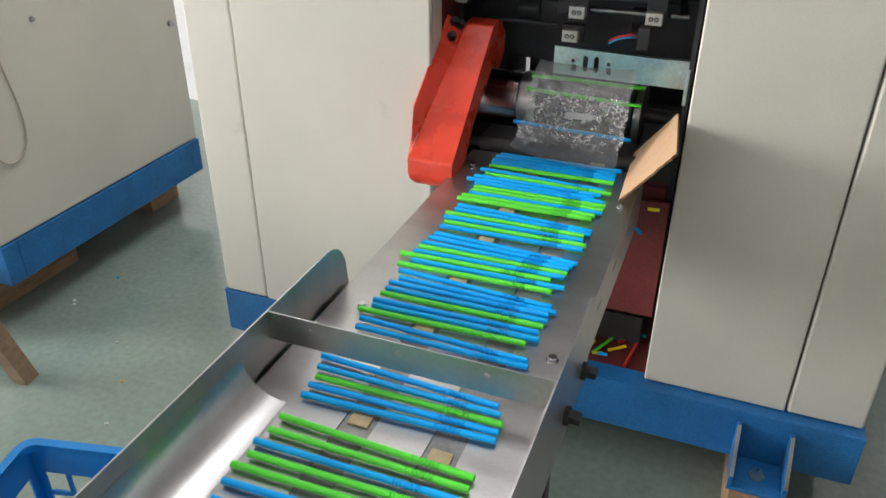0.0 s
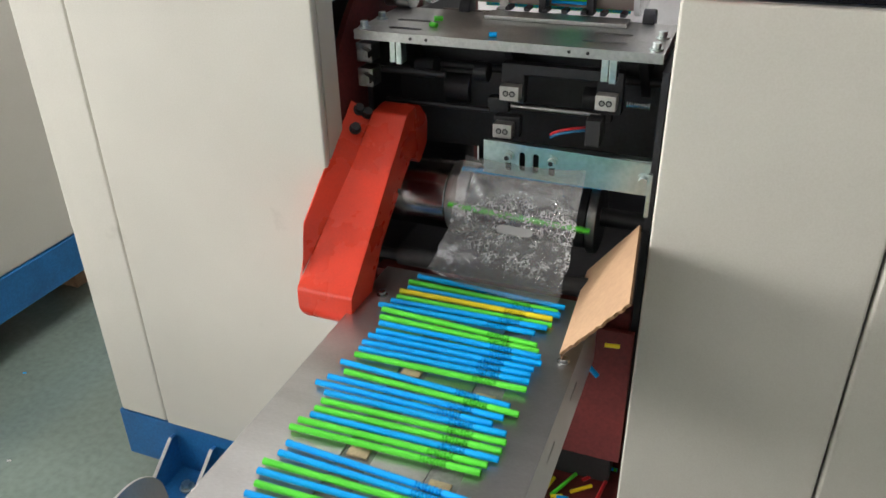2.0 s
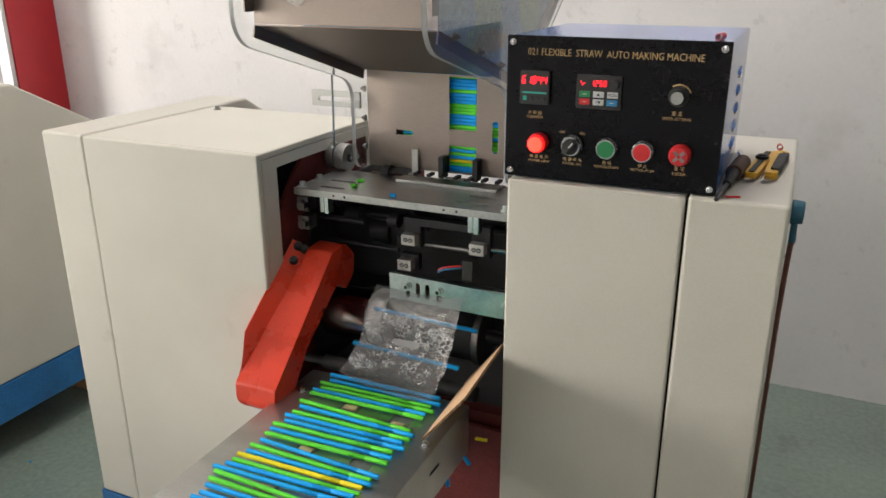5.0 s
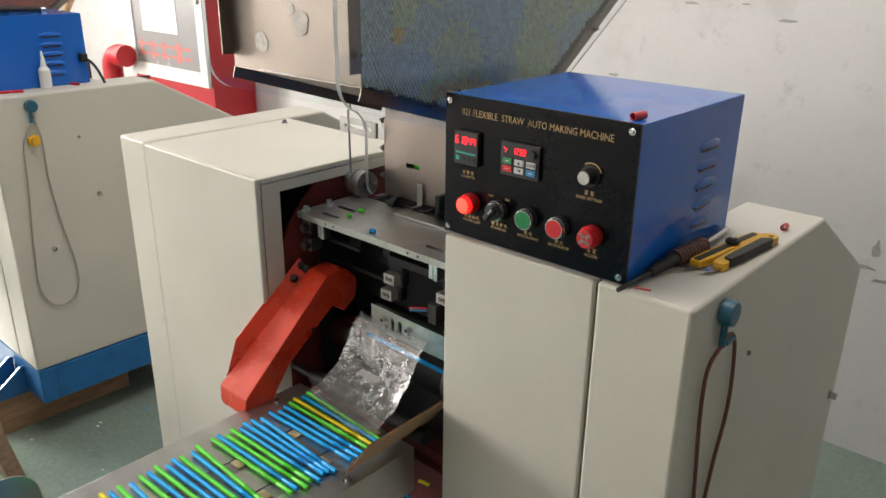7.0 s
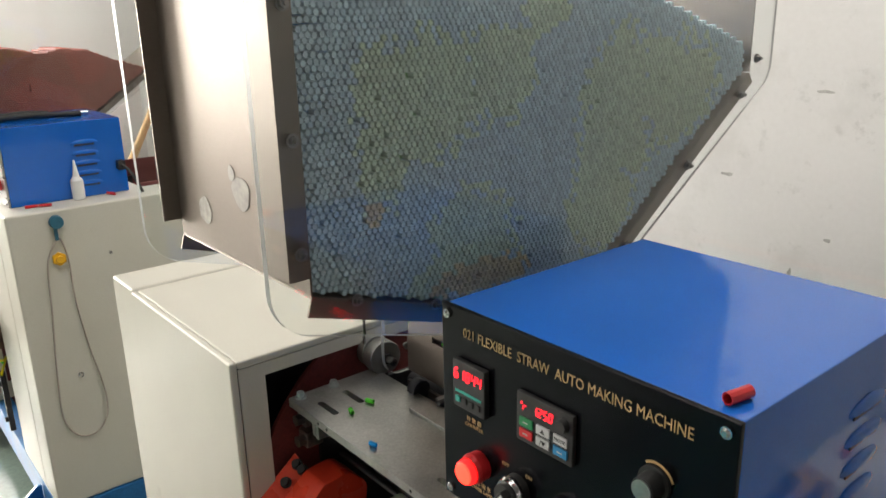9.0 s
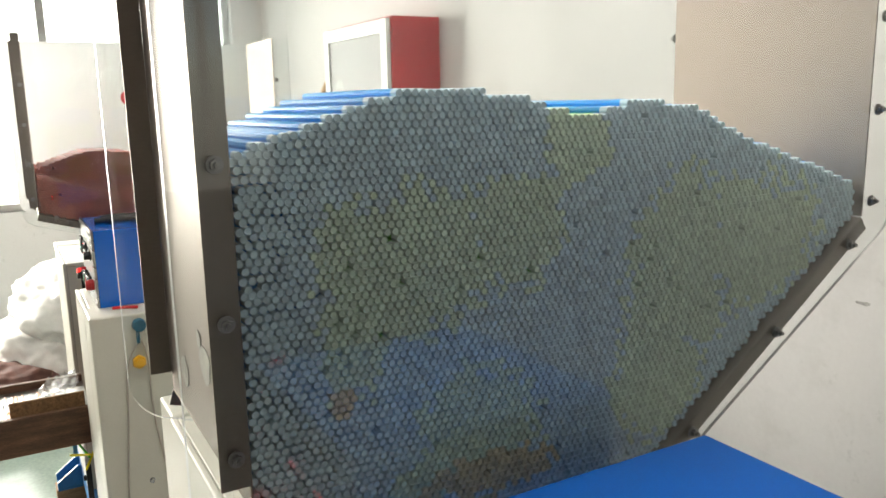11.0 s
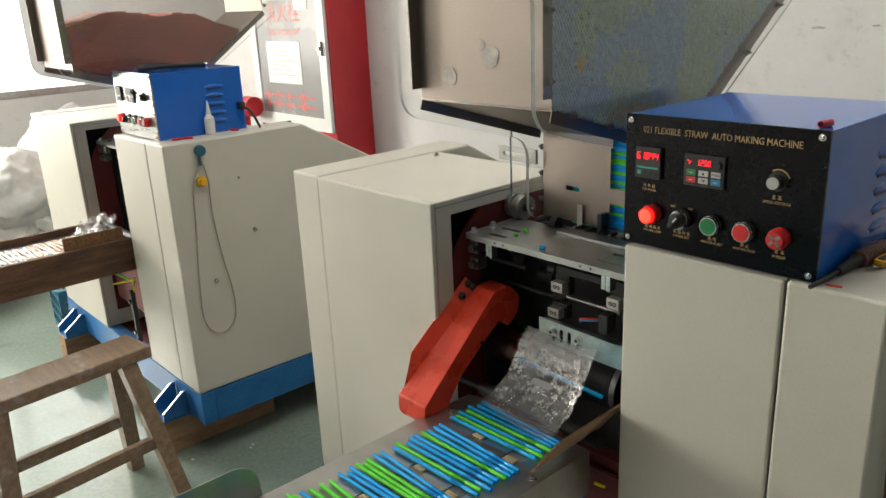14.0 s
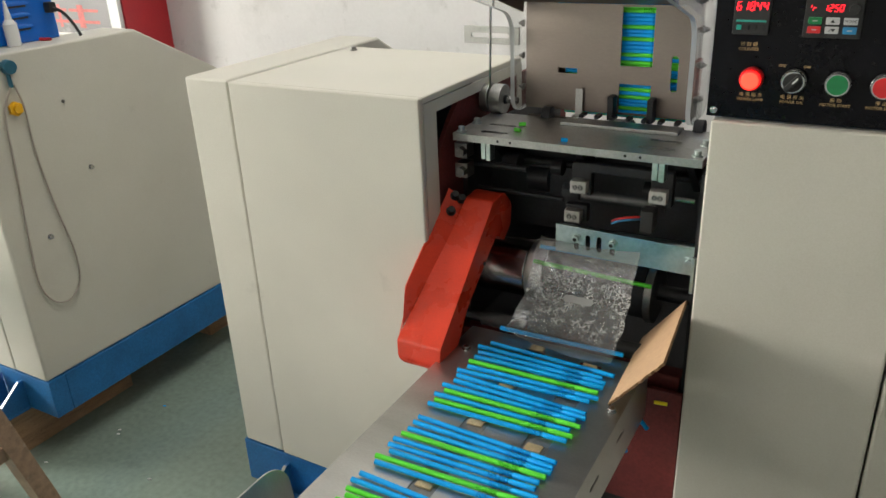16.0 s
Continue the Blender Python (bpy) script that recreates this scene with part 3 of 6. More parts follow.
def control_box(main=True):
    th = thing("control_box", (0.395, 1.9, 1.0625), "blue steel control box with a " + ("black" if main else "silver") + " switch panel on the cabinet", "control box")
    x0, x1, y0, y1, z0, z1 = 0.245, 0.544, 1.760, 2.056, 1.0625, 1.264
    part("body", bx(x0, x1, y0, y1, z0, z1, 0.002), BLUE, th)
    panel = part("front_panel", bx(x0 - 0.001, x1 + 0.001, y0 - 0.006, y0 - 0.0005, z0 + 0.001, z1 + 0.001, 0.001), BLACK if main else SILVER, th)
    F = y0 - 0.0062
    for x in (x0 + 0.008, x1 - 0.008):
        for z in (z0 + 0.010, z1 - 0.008):
            part("screw", merged(cy((x, F, z), (x, F - 0.002, z), 0.0045, 14), cy((x, F - 0.002, z), (x, F - 0.004, z), 0.0035, 12, 0.002)), CHROME, panel)

    def face(x, z):
        return Matrix.Translation((x, F - 0.0003, z)) @ Matrix.Rotation(radians(90), 4, "X")
    if main:
        words("021 FLEXIBLE  STRAW  AUTO MAKING MACHINE", 0.0136, GOLD, panel, face(0.3935, 1.243) @ Matrix.Diagonal((0.80, 1, 1, 1)))
    # counter
    cx0, cx1, cz0, cz1 = 0.2665, 0.3095, 1.171, 1.218
    counter = part("counter", bx(cx0, cx1, F - 0.007, F, cz0, cz1, 0.0015), RUBBER, panel, "black counter with red digits")
    if main:
        lit_digits("61844", 0.0098, LED, counter, face((cx0 + cx1) / 2, 1.2055) @ Matrix.Translation((0, 0, 0.0072)))
    part("band", bx(cx0 + 0.004, cx1 - 0.004, F - 0.0075, F - 0.0068, 1.1865, 1.189), TEAL, counter)
    for i in range(4):
        a = cx0 + 0.005 + i * 0.0088
        part("key", bx(a, a + 0.006, F - 0.0085, F - 0.0068, 1.177, 1.183, 0.0006), TEAL if i == 0 else RUBBER, counter)
    # inverter keypad
    kx0, kx1, kz0, kz1 = 0.3475, 0.4105, 1.170, 1.216
    keypad = part("keypad", bx(kx0, kx1, F - 0.005, F, kz0, kz1, 0.0015), RUBBER, panel, "grey keypad with red digits and six keys")
    if main:
        lit_digits("r 1250", 0.0074, LED, keypad, face(0.3725, 1.2050) @ Matrix.Translation((0, 0, 0.0052)))
    part("led_mark", bx(0.3532, 0.3545, F - 0.0054, F - 0.005, 1.2055, 1.2075), LED, keypad)
    part("knob", cy((0.4005, F - 0.005, 1.2045), (0.4005, F - 0.010, 1.2045), 0.0062, 20, 0.0055), RUBBER, keypad)
    for i, (mt) in enumerate((GREEN_KEY, GREY, GREY, RED_KEY, GREY, BLUE_KEY)):
        a, c = 0.3525 + (i % 3) * 0.0192, 1.186 - (i // 3) * 0.0105
        key = part("key", bx(a, a + 0.0150, F - 0.0068, F - 0.0048, c, c + 0.0082, 0.0007), mt, keypad)
        ink, mx, mz = RUBBER if mt is GREY else CLAMP, a + 0.0075, c + 0.0041
        if i == 1:
            part("arrow", prism([(mx - 0.0025, mz - 0.0018), (mx + 0.0025, mz - 0.0018), (mx, mz + 0.0022)], "y", F - 0.0071, F - 0.0068), ink, keypad, smooth=0)
        elif i == 4:
            part("arrow", prism([(mx - 0.001, mz + 0.0018), (mx + 0.004, mz + 0.0018), (mx + 0.0015, mz - 0.0022)], "y", F - 0.0071, F - 0.0068), ink, keypad, smooth=0)
            part("slash", prism([(mx - 0.0030, mz - 0.002), (mx - 0.0024, mz - 0.002), (mx - 0.0010, mz + 0.002), (mx - 0.0016, mz + 0.002)], "y", F - 0.0071, F - 0.0068), ink, keypad, smooth=0)
        elif i == 2:
            words("MODE", 0.0044, ink, keypad, face(mx, mz) @ Matrix.Translation((0, 0, 0.0066)))
        else:
            part("mark", bx(mx - 0.0028, mx + 0.0028, F - 0.0071, F - 0.0068, mz - 0.0006, mz + 0.0006), ink, keypad)
    # row of lamps and buttons
    zb = 1.117
    for i, (nm, mt) in enumerate((("power_lamp", LAMP), ("power_switch", RUBBER), ("start_button", GREEN_KEY), ("stop_button", RED_KEY), ("buzzer", RED_KEY))):
        x = 0.2965 + 0.0495 * i
        ring = RED_KEY if nm in ("power_lamp", "buzzer") else CHROME
        part("sleeve", cy((x, F, zb), (x, F - 0.007, zb), 0.0142, 28), RED_KEY if ring is RED_KEY else RUBBER, panel)
        F -= 0.0071
        bt = part(nm, merged(cy((x, F, zb), (x, F - 0.004, zb), 0.0148, 32, 0.0146, 0.0006), cy((x, F - 0.004, zb), (x, F - 0.0075, zb), 0.0142, 32, 0.0132)), ring, panel)
        if nm == "power_lamp":
            part("lens", cy((x, F - 0.0078, zb), (x, F - 0.0145, zb), 0.0122, 28, 0.0115, 0.001), LENS_RIM, bt, "lit red lamp lens")
            part("lens_core", merged(cy((x, F - 0.0146, zb), (x, F - 0.0158, zb), 0.0108, 28, 0.0100), cy((x, F - 0.0158, zb), (x, F - 0.0166, zb), 0.0098, 28, 0.006)), mt, bt, "glowing lamp core")
        elif nm == "power_switch":
            part("knob", merged(cy((x, F - 0.0078, zb), (x, F - 0.012, zb), 0.0115, 24, 0.0112), moved(bx(-0.0035, 0.0035, F - 0.020, F - 0.012, -0.011, 0.011, 0.001), Matrix.Translation((x, 0, zb)) @ Matrix.Rotation(radians(40), 4, "Y"))), mt, bt)
            part("mark", moved(bx(-0.0008, 0.0008, F - 0.0204, F - 0.0199, 0.001, 0.010), Matrix.Translation((x, 0, zb)) @ Matrix.Rotation(radians(40), 4, "Y")), WHITE, bt)
        elif nm == "buzzer":
            part("dome", cy((x, F - 0.0078, zb), (x, F - 0.0125, zb), 0.0128, 28, 0.0118, 0.0008), mt, bt)
            for k in range(4):
                part("slot", moved(bx(-0.0022, 0.0022, F - 0.0131, F - 0.0124, 0.0022, 0.0095, 0.0008), Matrix.Translation((x, 0, zb)) @ Matrix.Rotation(radians(45 + 90 * k), 4, "Y")), BOLT, bt)
        else:
            part("cap", cy((x, F - 0.0076, zb), (x, F - 0.0084, zb), 0.0120, 28, 0.0118, 0.0003), mt, bt)
        F += 0.0071
    sx, sz = 0.4845, 1.193
    spd = part("speed_knob", merged(cy((sx, F, sz), (sx, F - 0.003, sz), 0.0135, 28), cy((sx, F - 0.003, sz), (sx, F - 0.016, sz), 0.0105, 24, 0.0095, 0.0006)), RUBBER, panel)
    part("cap", cy((sx, F - 0.0162, sz), (sx, F - 0.0172, sz), 0.0082, 24), ALU, spd)
    arc = [(sx + 0.0165 * math.cos(a), sz + 0.0165 * math.sin(a)) for a in np.linspace(radians(125), radians(20), 12)] + [(sx + 0.0145 * math.cos(a), sz + 0.0145 * math.sin(a)) for a in np.linspace(radians(20), radians(125), 12)]
    part("scale_arc", prism(arc, "y", F - 0.0005, F - 0.0001), GOLD, panel, smooth=0)
    if main:
        for txt, x, z, s in (("COUNTER", 0.288, 1.1525, 0.0052), ("POWER LAMP", 0.2965, 1.0892, 0.0051), ("POWER SW.", 0.346, 1.0892, 0.0051), ("MOTOR START", 0.3955, 1.0892, 0.0051), ("MOTOR STOP", 0.445, 1.0892, 0.0051), ("BUZZER", 0.4945, 1.0892, 0.0051), ("SPEED SETTING", 0.4845, 1.1630, 0.0054), ("OFF", 0.330, 1.1338, 0.0050), ("ON", 0.3585, 1.1338, 0.0050)):
            words(txt, s, GOLD, panel, face(x, z))
            if len(txt) > 3:
                han = {"COUNTER": "计 数 器", "POWER LAMP": "电 源 指 示", "POWER SW.": "电 源 开 关", "MOTOR START": "启 动", "MOTOR STOP": "停 止"}.get(txt)
                if han:
                    words(han, 0.0058, GOLD, panel, face(x, z + 0.0060))
                    continue
                nb = 2 if "MOTOR" in txt or txt in ("SPEED SETTING", "BUZZER") else 3 if txt == "COUNTER" else 4
                for k in range(nb):
                    a = x + (k - (nb - 1) / 2) * 0.0082
                    part("print_mark", merged(bx(a - 0.0026, a + 0.0026, F - 0.0004, F - 0.0001, z + 0.0092, z + 0.0100), bx(a - 0.0024, a + 0.0024, F - 0.0004, F - 0.0001, z + 0.0068, z + 0.0075), bx(a - 0.0005, a + 0.0005, F - 0.0006, F - 0.0001, z + 0.0055, z + 0.0105), bx(a - 0.0026, a + 0.0026, F - 0.0004, F - 0.0001, z + 0.0048, z + 0.0054)), GOLD, panel, smooth=0)
    # louvres on the right flank
    for i in range(5):
        z = 1.098 + i * 0.027
        lv = bmesh.new()
        bmesh.ops.create_uvsphere(lv, u_segments=20, v_segments=12, radius=1, matrix=Matrix.Translation((0.544, 1.957, z)) @ Matrix.Diagonal((0.0042, 0.034, 0.0095, 1)))
        bmesh.ops.bisect_plane(lv, geom=list(lv.verts) + list(lv.edges) + list(lv.faces), plane_co=(0, 0, z - 0.001), plane_no=(0, 0, -1), clear_outer=True)
        louvre = part("louvre", lv, BLUE, th)
        part("slit", bx(0.5441, 0.5452, 1.932, 1.982, z - 0.006, z - 0.0015), RUBBER, louvre)
    return th


def hopper(pack_mat, main=True):
    th = thing("straw_hopper", (0.03, 1.95, 1.0), "stainless straw hopper with clear acrylic sides", "hopper")
    zt = 1.78
    xl, xr = -0.116, 0.176
    part("front_plate", bx(xl, xr, 1.655, 1.657, 1.2765, zt, 0.0005), STEEL, th)
    for x in (xl, xr):
        part("front_flange", bx(x - 0.0012, x + 0.0012, 1.634, 1.6548, 1.294, zt), STEEL, th)
    for nm, a, b in (("bottom_plate", (1.655, 1.275), (1.972, 1.178)), ("back_slope", (2.030, 1.186), (2.369, 1.428))):
        d = Vector((b[0] - a[0], b[1] - a[1])).normalized()
        nrm = Vector((-d.y, d.x)) * 0.001
        pts = [(a[0] - nrm.x, a[1] - nrm.y), (b[0] - nrm.x, b[1] - nrm.y), (b[0] + nrm.x, b[1] + nrm.y), (a[0] + nrm.x, a[1] + nrm.y)]
        pl = part(nm, prism(pts, "x", xl, xr), STEEL, th)
        up = Vector((-d.y, d.x)) * (-0.018 if nm == "bottom_plate" else -0.016)
        for x in (xl, xr):
            part("flange", prism([a, b, (b[0] + up.x, b[1] + up.y), (a[0] + up.x, a[1] + up.y)], "x", x - 0.0012, x + 0.0012), STEEL, pl)
    part("back_plate", bx(xl, xr, 2.369, 2.371, 1.430, zt), STEEL, th)
    # clear sides
    prof = [(1.612, zt), (1.612, 1.252), (1.935, 1.160), (1.935, 0.992), (2.065, 0.992), (2.065, 1.185), (2.420, 1.420), (2.420, zt)]
    rad = [0, 0.05, 0.05, 0.03, 0.03, 0.03, 0.04, 0]
    out = rounded(prof, rad, 7)
    for x in (xl - 0.0092, xr + 0.0014):
        side = part("acrylic_side", prism(out, "x", x, x + 0.0078), ACRYLIC if main or x > 0 else DUSTY, th, "clear acrylic side sheet", smooth=0.3)
        side.data.materials.append(EDGE)
        for f in side.data.polygons:
            f.material_index = 0 if abs(f.normal.x) > 0.5 else 1
        side.visible_shadow = False
    # screws through the acrylic
    pts = [(1.645, z) for z in (1.32, 1.42, 1.53, 1.64)] + [(1.699, 1.264), (1.793, 1.235), (1.885, 1.207), (1.95, 1.187)] + [(2.105, 1.232), (2.226, 1.318), (2.343, 1.401), (2.376, 1.448), (2.376, 1.55), (2.376, 1.65)] + [(1.981, z) for z in (1.03, 1.085, 1.14)]
    for y, z in pts:
        for x, d in ((xr + 0.0094, 1), (xl - 0.0094, -1)):
            part("screw", merged(cy((x, y, z), (x + d * 0.0015, y, z), 0.0062, 14), cy((x + d * 0.0015, y, z), (x + d * 0.0055, y, z), 0.0042, 6), cy((x + d * 0.0055, y, z), (x + d * 0.009, y, z), 0.0022, 8)), BOLT, th)
    # the chute plate with its windows
    chute = part("chute_plate", ring_prism(rect(-0.112, 0.174, 0.996, 1.176), [rect(0.057, 0.110, 1.078, 1.172), rect(0.057, 0.110, 0.999, 1.048), slot(0.141, 0.152, 1.040, 1.098), rect(-0.052, -0.018, 1.060, 1.069)], "y", 1.974, 1.976), STEEL, th)
    part("chute_back", bx(-0.112, 0.174, 2.000, 2.004, 0.996, 1.20), STEEL, th)
    for x in (-0.112, 0.172):
        part("chute_flange", bx(x - 0.0013, x + 0.0013, 1.9765, 1.9995, 0.996, 1.176), STEEL, th)
    part("tab", merged(bx(-0.017, -0.004, 1.9665, 1.9685, 0.9905, 1.036, 0.0005), bx(-0.017, -0.004, 1.950, 1.9664, 0.9905, 0.9925)), ALU, th)
    for x in (0.045, 0.112):
        part("guide", bx(x, x + 0.010, 1.950, 1.972, 0.9905, 1.03, 0.001), IRON, th)
    part("slotted_bar", ring_prism(rect(-0.228, -0.1265, 1.105, 1.135), [slot(-0.215, -0.140, 1.115, 1.124)], "y", 1.962, 1.968), ALU, th)
    # the packed straws: one drift of loose stuff with hollow ends
    top = [(1.64, 1.53), (1.70, 1.548), (1.788, 1.577), (1.852, 1.578), (1.915, 1.569), (1.975, 1.552), (2.031, 1.567), (2.106, 1.56), (2.172, 1.53), (2.277, 1.496), (2.366, 1.468)]
    rnd = random.Random(5 if main else 9)
    # drifts: centre, half widths, colour (1 green, 2 tan); blue between them
    drifts = ((1.80, 1.44, 0.085, 0.060, 1), (1.90, 1.46, 0.050, 0.050, 1), (1.745, 1.385, 0.030, 0.050, 1), (1.86, 1.285, 0.060, 0.060, 1), (1.80, 1.245, 0.030, 0.025, 1),
              (2.10, 1.40, 0.075, 0.095, 1), (2.21, 1.42, 0.090, 0.070, 1), (2.07, 1.30, 0.060, 0.070, 1), (1.965, 1.535, 0.035, 0.045, 1), (1.872, 1.244, 0.064, 0.020, 2), (1.735, 1.335, 0.010, 0.014, 2))

    def drift(y, z):
        if not main:
            return int(noise.noise((y * 9, z * 9, 1)) > 0)
        w = 0.45 * noise.noise((y * 24, z * 24, 3)) + 0.45 * rnd.uniform(-1, 1)
        for cy_, cz, sy, sz, k in reversed(drifts):
            if ((y - cy_) / sy) ** 2 + ((z - cz) / sz) ** 2 < 1.0 + w:
                return k
        return 0
    verts, faces, kinds = [], [], []
    seg, r = 8, 0.00335
    ring = [(math.cos(2 * math.pi * k / seg), math.sin(2 * math.pi * k / seg)) for k in range(seg)]
    dz = 0.0068 * 0.868
    row = 0
    z = 1.186
    while z < 1.585:
        y = 1.6615 + (row % 2) * 0.0034
        while y < 2.364:
            loose = 0.0003 + 0.0020 * max(0, noise.noise((y * 11, z * 11, 0))) + 0.0022 * max(0, 1 - (y - 1.66) / 0.09)
            yy, zz = y + rnd.uniform(-0.0002, 0.0002) + loose * noise.noise((y * 60, z * 60, 0)), z + rnd.uniform(-0.0002, 0.0002) + loose * noise.noise((y * 60, z * 60, 4))
            lo1 = 1.275 + (yy - 1.655) * (1.178 - 1.275) / (1.972 - 1.655) + 0.0045
            lo2 = 1.186 + (yy - 2.030) * (1.428 - 1.186) / (2.369 - 2.030) + 0.0055
            hi = np.interp(yy, [p[0] for p in top], [p[1] for p in top]) - (0 if main else 0.13)
            if zz > max(lo1, lo2) and zz < hi and rnd.random() > 0.003:
                kind = drift(yy, zz)
                x1 = 0.1690 + rnd.uniform(-0.0006, 0.0006) + 0.0010 * noise.noise((y * 30, z * 30, 2)) - (rnd.uniform(0.003, 0.010) if rnd.random() < 0.003 + 0.07 * max(0, noise.noise((y * 13, z * 13, 7)) - 0.15) else 0)
                x0 = x1 - 0.21
                b = len(verts)
                for x, rr in ((x0, r), (x1 - 0.010, r), (x1 - 0.0005, r * 0.98), (x1, r * 0.88), (x1 - 0.0006, r * 0.70)):
                    verts += [(x, yy + rr * c, zz + rr * s) for c, s in ring]
                for j in range(4):
                    for k in range(seg):
                        k2 = (k + 1) % seg
                        faces.append((b + j * seg + k, b + j * seg + k2, b + (j + 1) * seg + k2, b + (j + 1) * seg + k))
                        kinds.append(2 * kind if j == 0 else 2 * kind + 1)
                faces.append(tuple(b + 4 * seg + k for k in range(seg)))
                kinds.append(2 * kind + 1)
            y += 0.0068
        z += dz
        row += 1
    me = bpy.data.meshes.new("straw_pack")
    me.from_pydata(verts, [], faces)
    for pm in pack_mat:
        me.materials.append(pm)
    me.polygons.foreach_set("material_index", kinds)
    ob = new("straw_pack", me)
    ob.location = ORG
    tagged(ob, "tightly packed plastic drinking straws filling the clear hopper", "straws", kind="stuff")
    return th


def feed_table():
    th = thing("feed_table", (0.03, 1.88, 0.96), "milled aluminium plate with slots over the dark mechanism", "machine plate")
    holes = [slot(-0.135, -0.085, 1.866, 1.876), slot(-0.128, -0.080, 1.820, 1.830), slot(0.140, 0.190, 1.870, 1.880), slot(0.133, 0.190, 1.828, 1.838)]
    part("plate", ring_prism(rounded(rect(-0.168, 0.238, 1.797, 1.948), 0.002, 2), holes, "z", 0.975, 0.987), ALU, th)
    part("step", bx(-0.02, 0.175, 1.905, 1.940, 0.9872, 0.993, 0.001), ALU, th)
    for x in np.linspace(0.0, 0.16, 7):
        part("finger", bx(x, x + 0.008, 1.938, 1.960, 0.9935, 0.999, 0.001), IRON, th)
    for x, y in ((-0.158, 1.812), (-0.158, 1.868), (0.226, 1.815), (0.226, 1.872)):
        part("bolt", bolt_bm((x, y, 0.987), (0, 0, 1), 0.0055, 0.007), ZINC, th)
    for x in (-0.085, -0.063, 0.125, 0.148):
        part("hole", cy((x, 1.7965, 0.981), (x, 1.800, 0.981), 0.0022, 10), RUBBER, th)
    for x, w in ((-0.120, 0.017), (0.164, 0.019)):
        blk = part("clamp_block", merged(bx(x, x + w * 0.48, 1.806, 1.824, 0.945, 0.9745, 0.001), bx(x + w * 0.52, x + w, 1.806, 1.824, 0.943, 0.9745, 0.001)), ZINC, th)
    # chute mouth lip and a small motor drum with its rod
    part("lip", bx(-0.105, 0.17, 1.966, 1.972, 0.975, 0.9845, 0.001), STEEL, th)
    for x in (-0.07, 0.19):
        part("cam", cy((x, 1.955, 0.988), (x + 0.016, 1.955, 0.988), 0.016, 20, bev=0.001), IRON, th)
    return th


def weight_pulley():
    th = thing("pulley", (-0.168, 1.955, 1.01), "double grey steel pulley on a thin upright rod", "pulley")
    part("disc", cy((-0.186, 1.955, 1.012), (-0.170, 1.955, 1.012), 0.026, 28, bev=0.002), ALU, th)
    part("disc", cy((-0.167, 1.955, 1.010), (-0.145, 1.955, 1.010), 0.027, 28, bev=0.002), ALU, th)
    part("hub", cy((-0.145, 1.955, 1.010), (-0.141, 1.955, 1.010), 0.008, 16), IRON, th)
    part("rod", cy((-0.163, 1.93, 1.035), (-0.150, 1.915, 1.24), 0.0022, 10), SHAFT, th)
    part("axle", cy((-0.2, 1.955, 1.010), (-0.125, 1.955, 1.010), 0.006, 12), SHAFT, th)
    part("bracket", bx(-0.172, -0.160, 1.94, 1.97, 0.948, 0.985, 0.001), IRON, th)
    return th


SLIDES = []


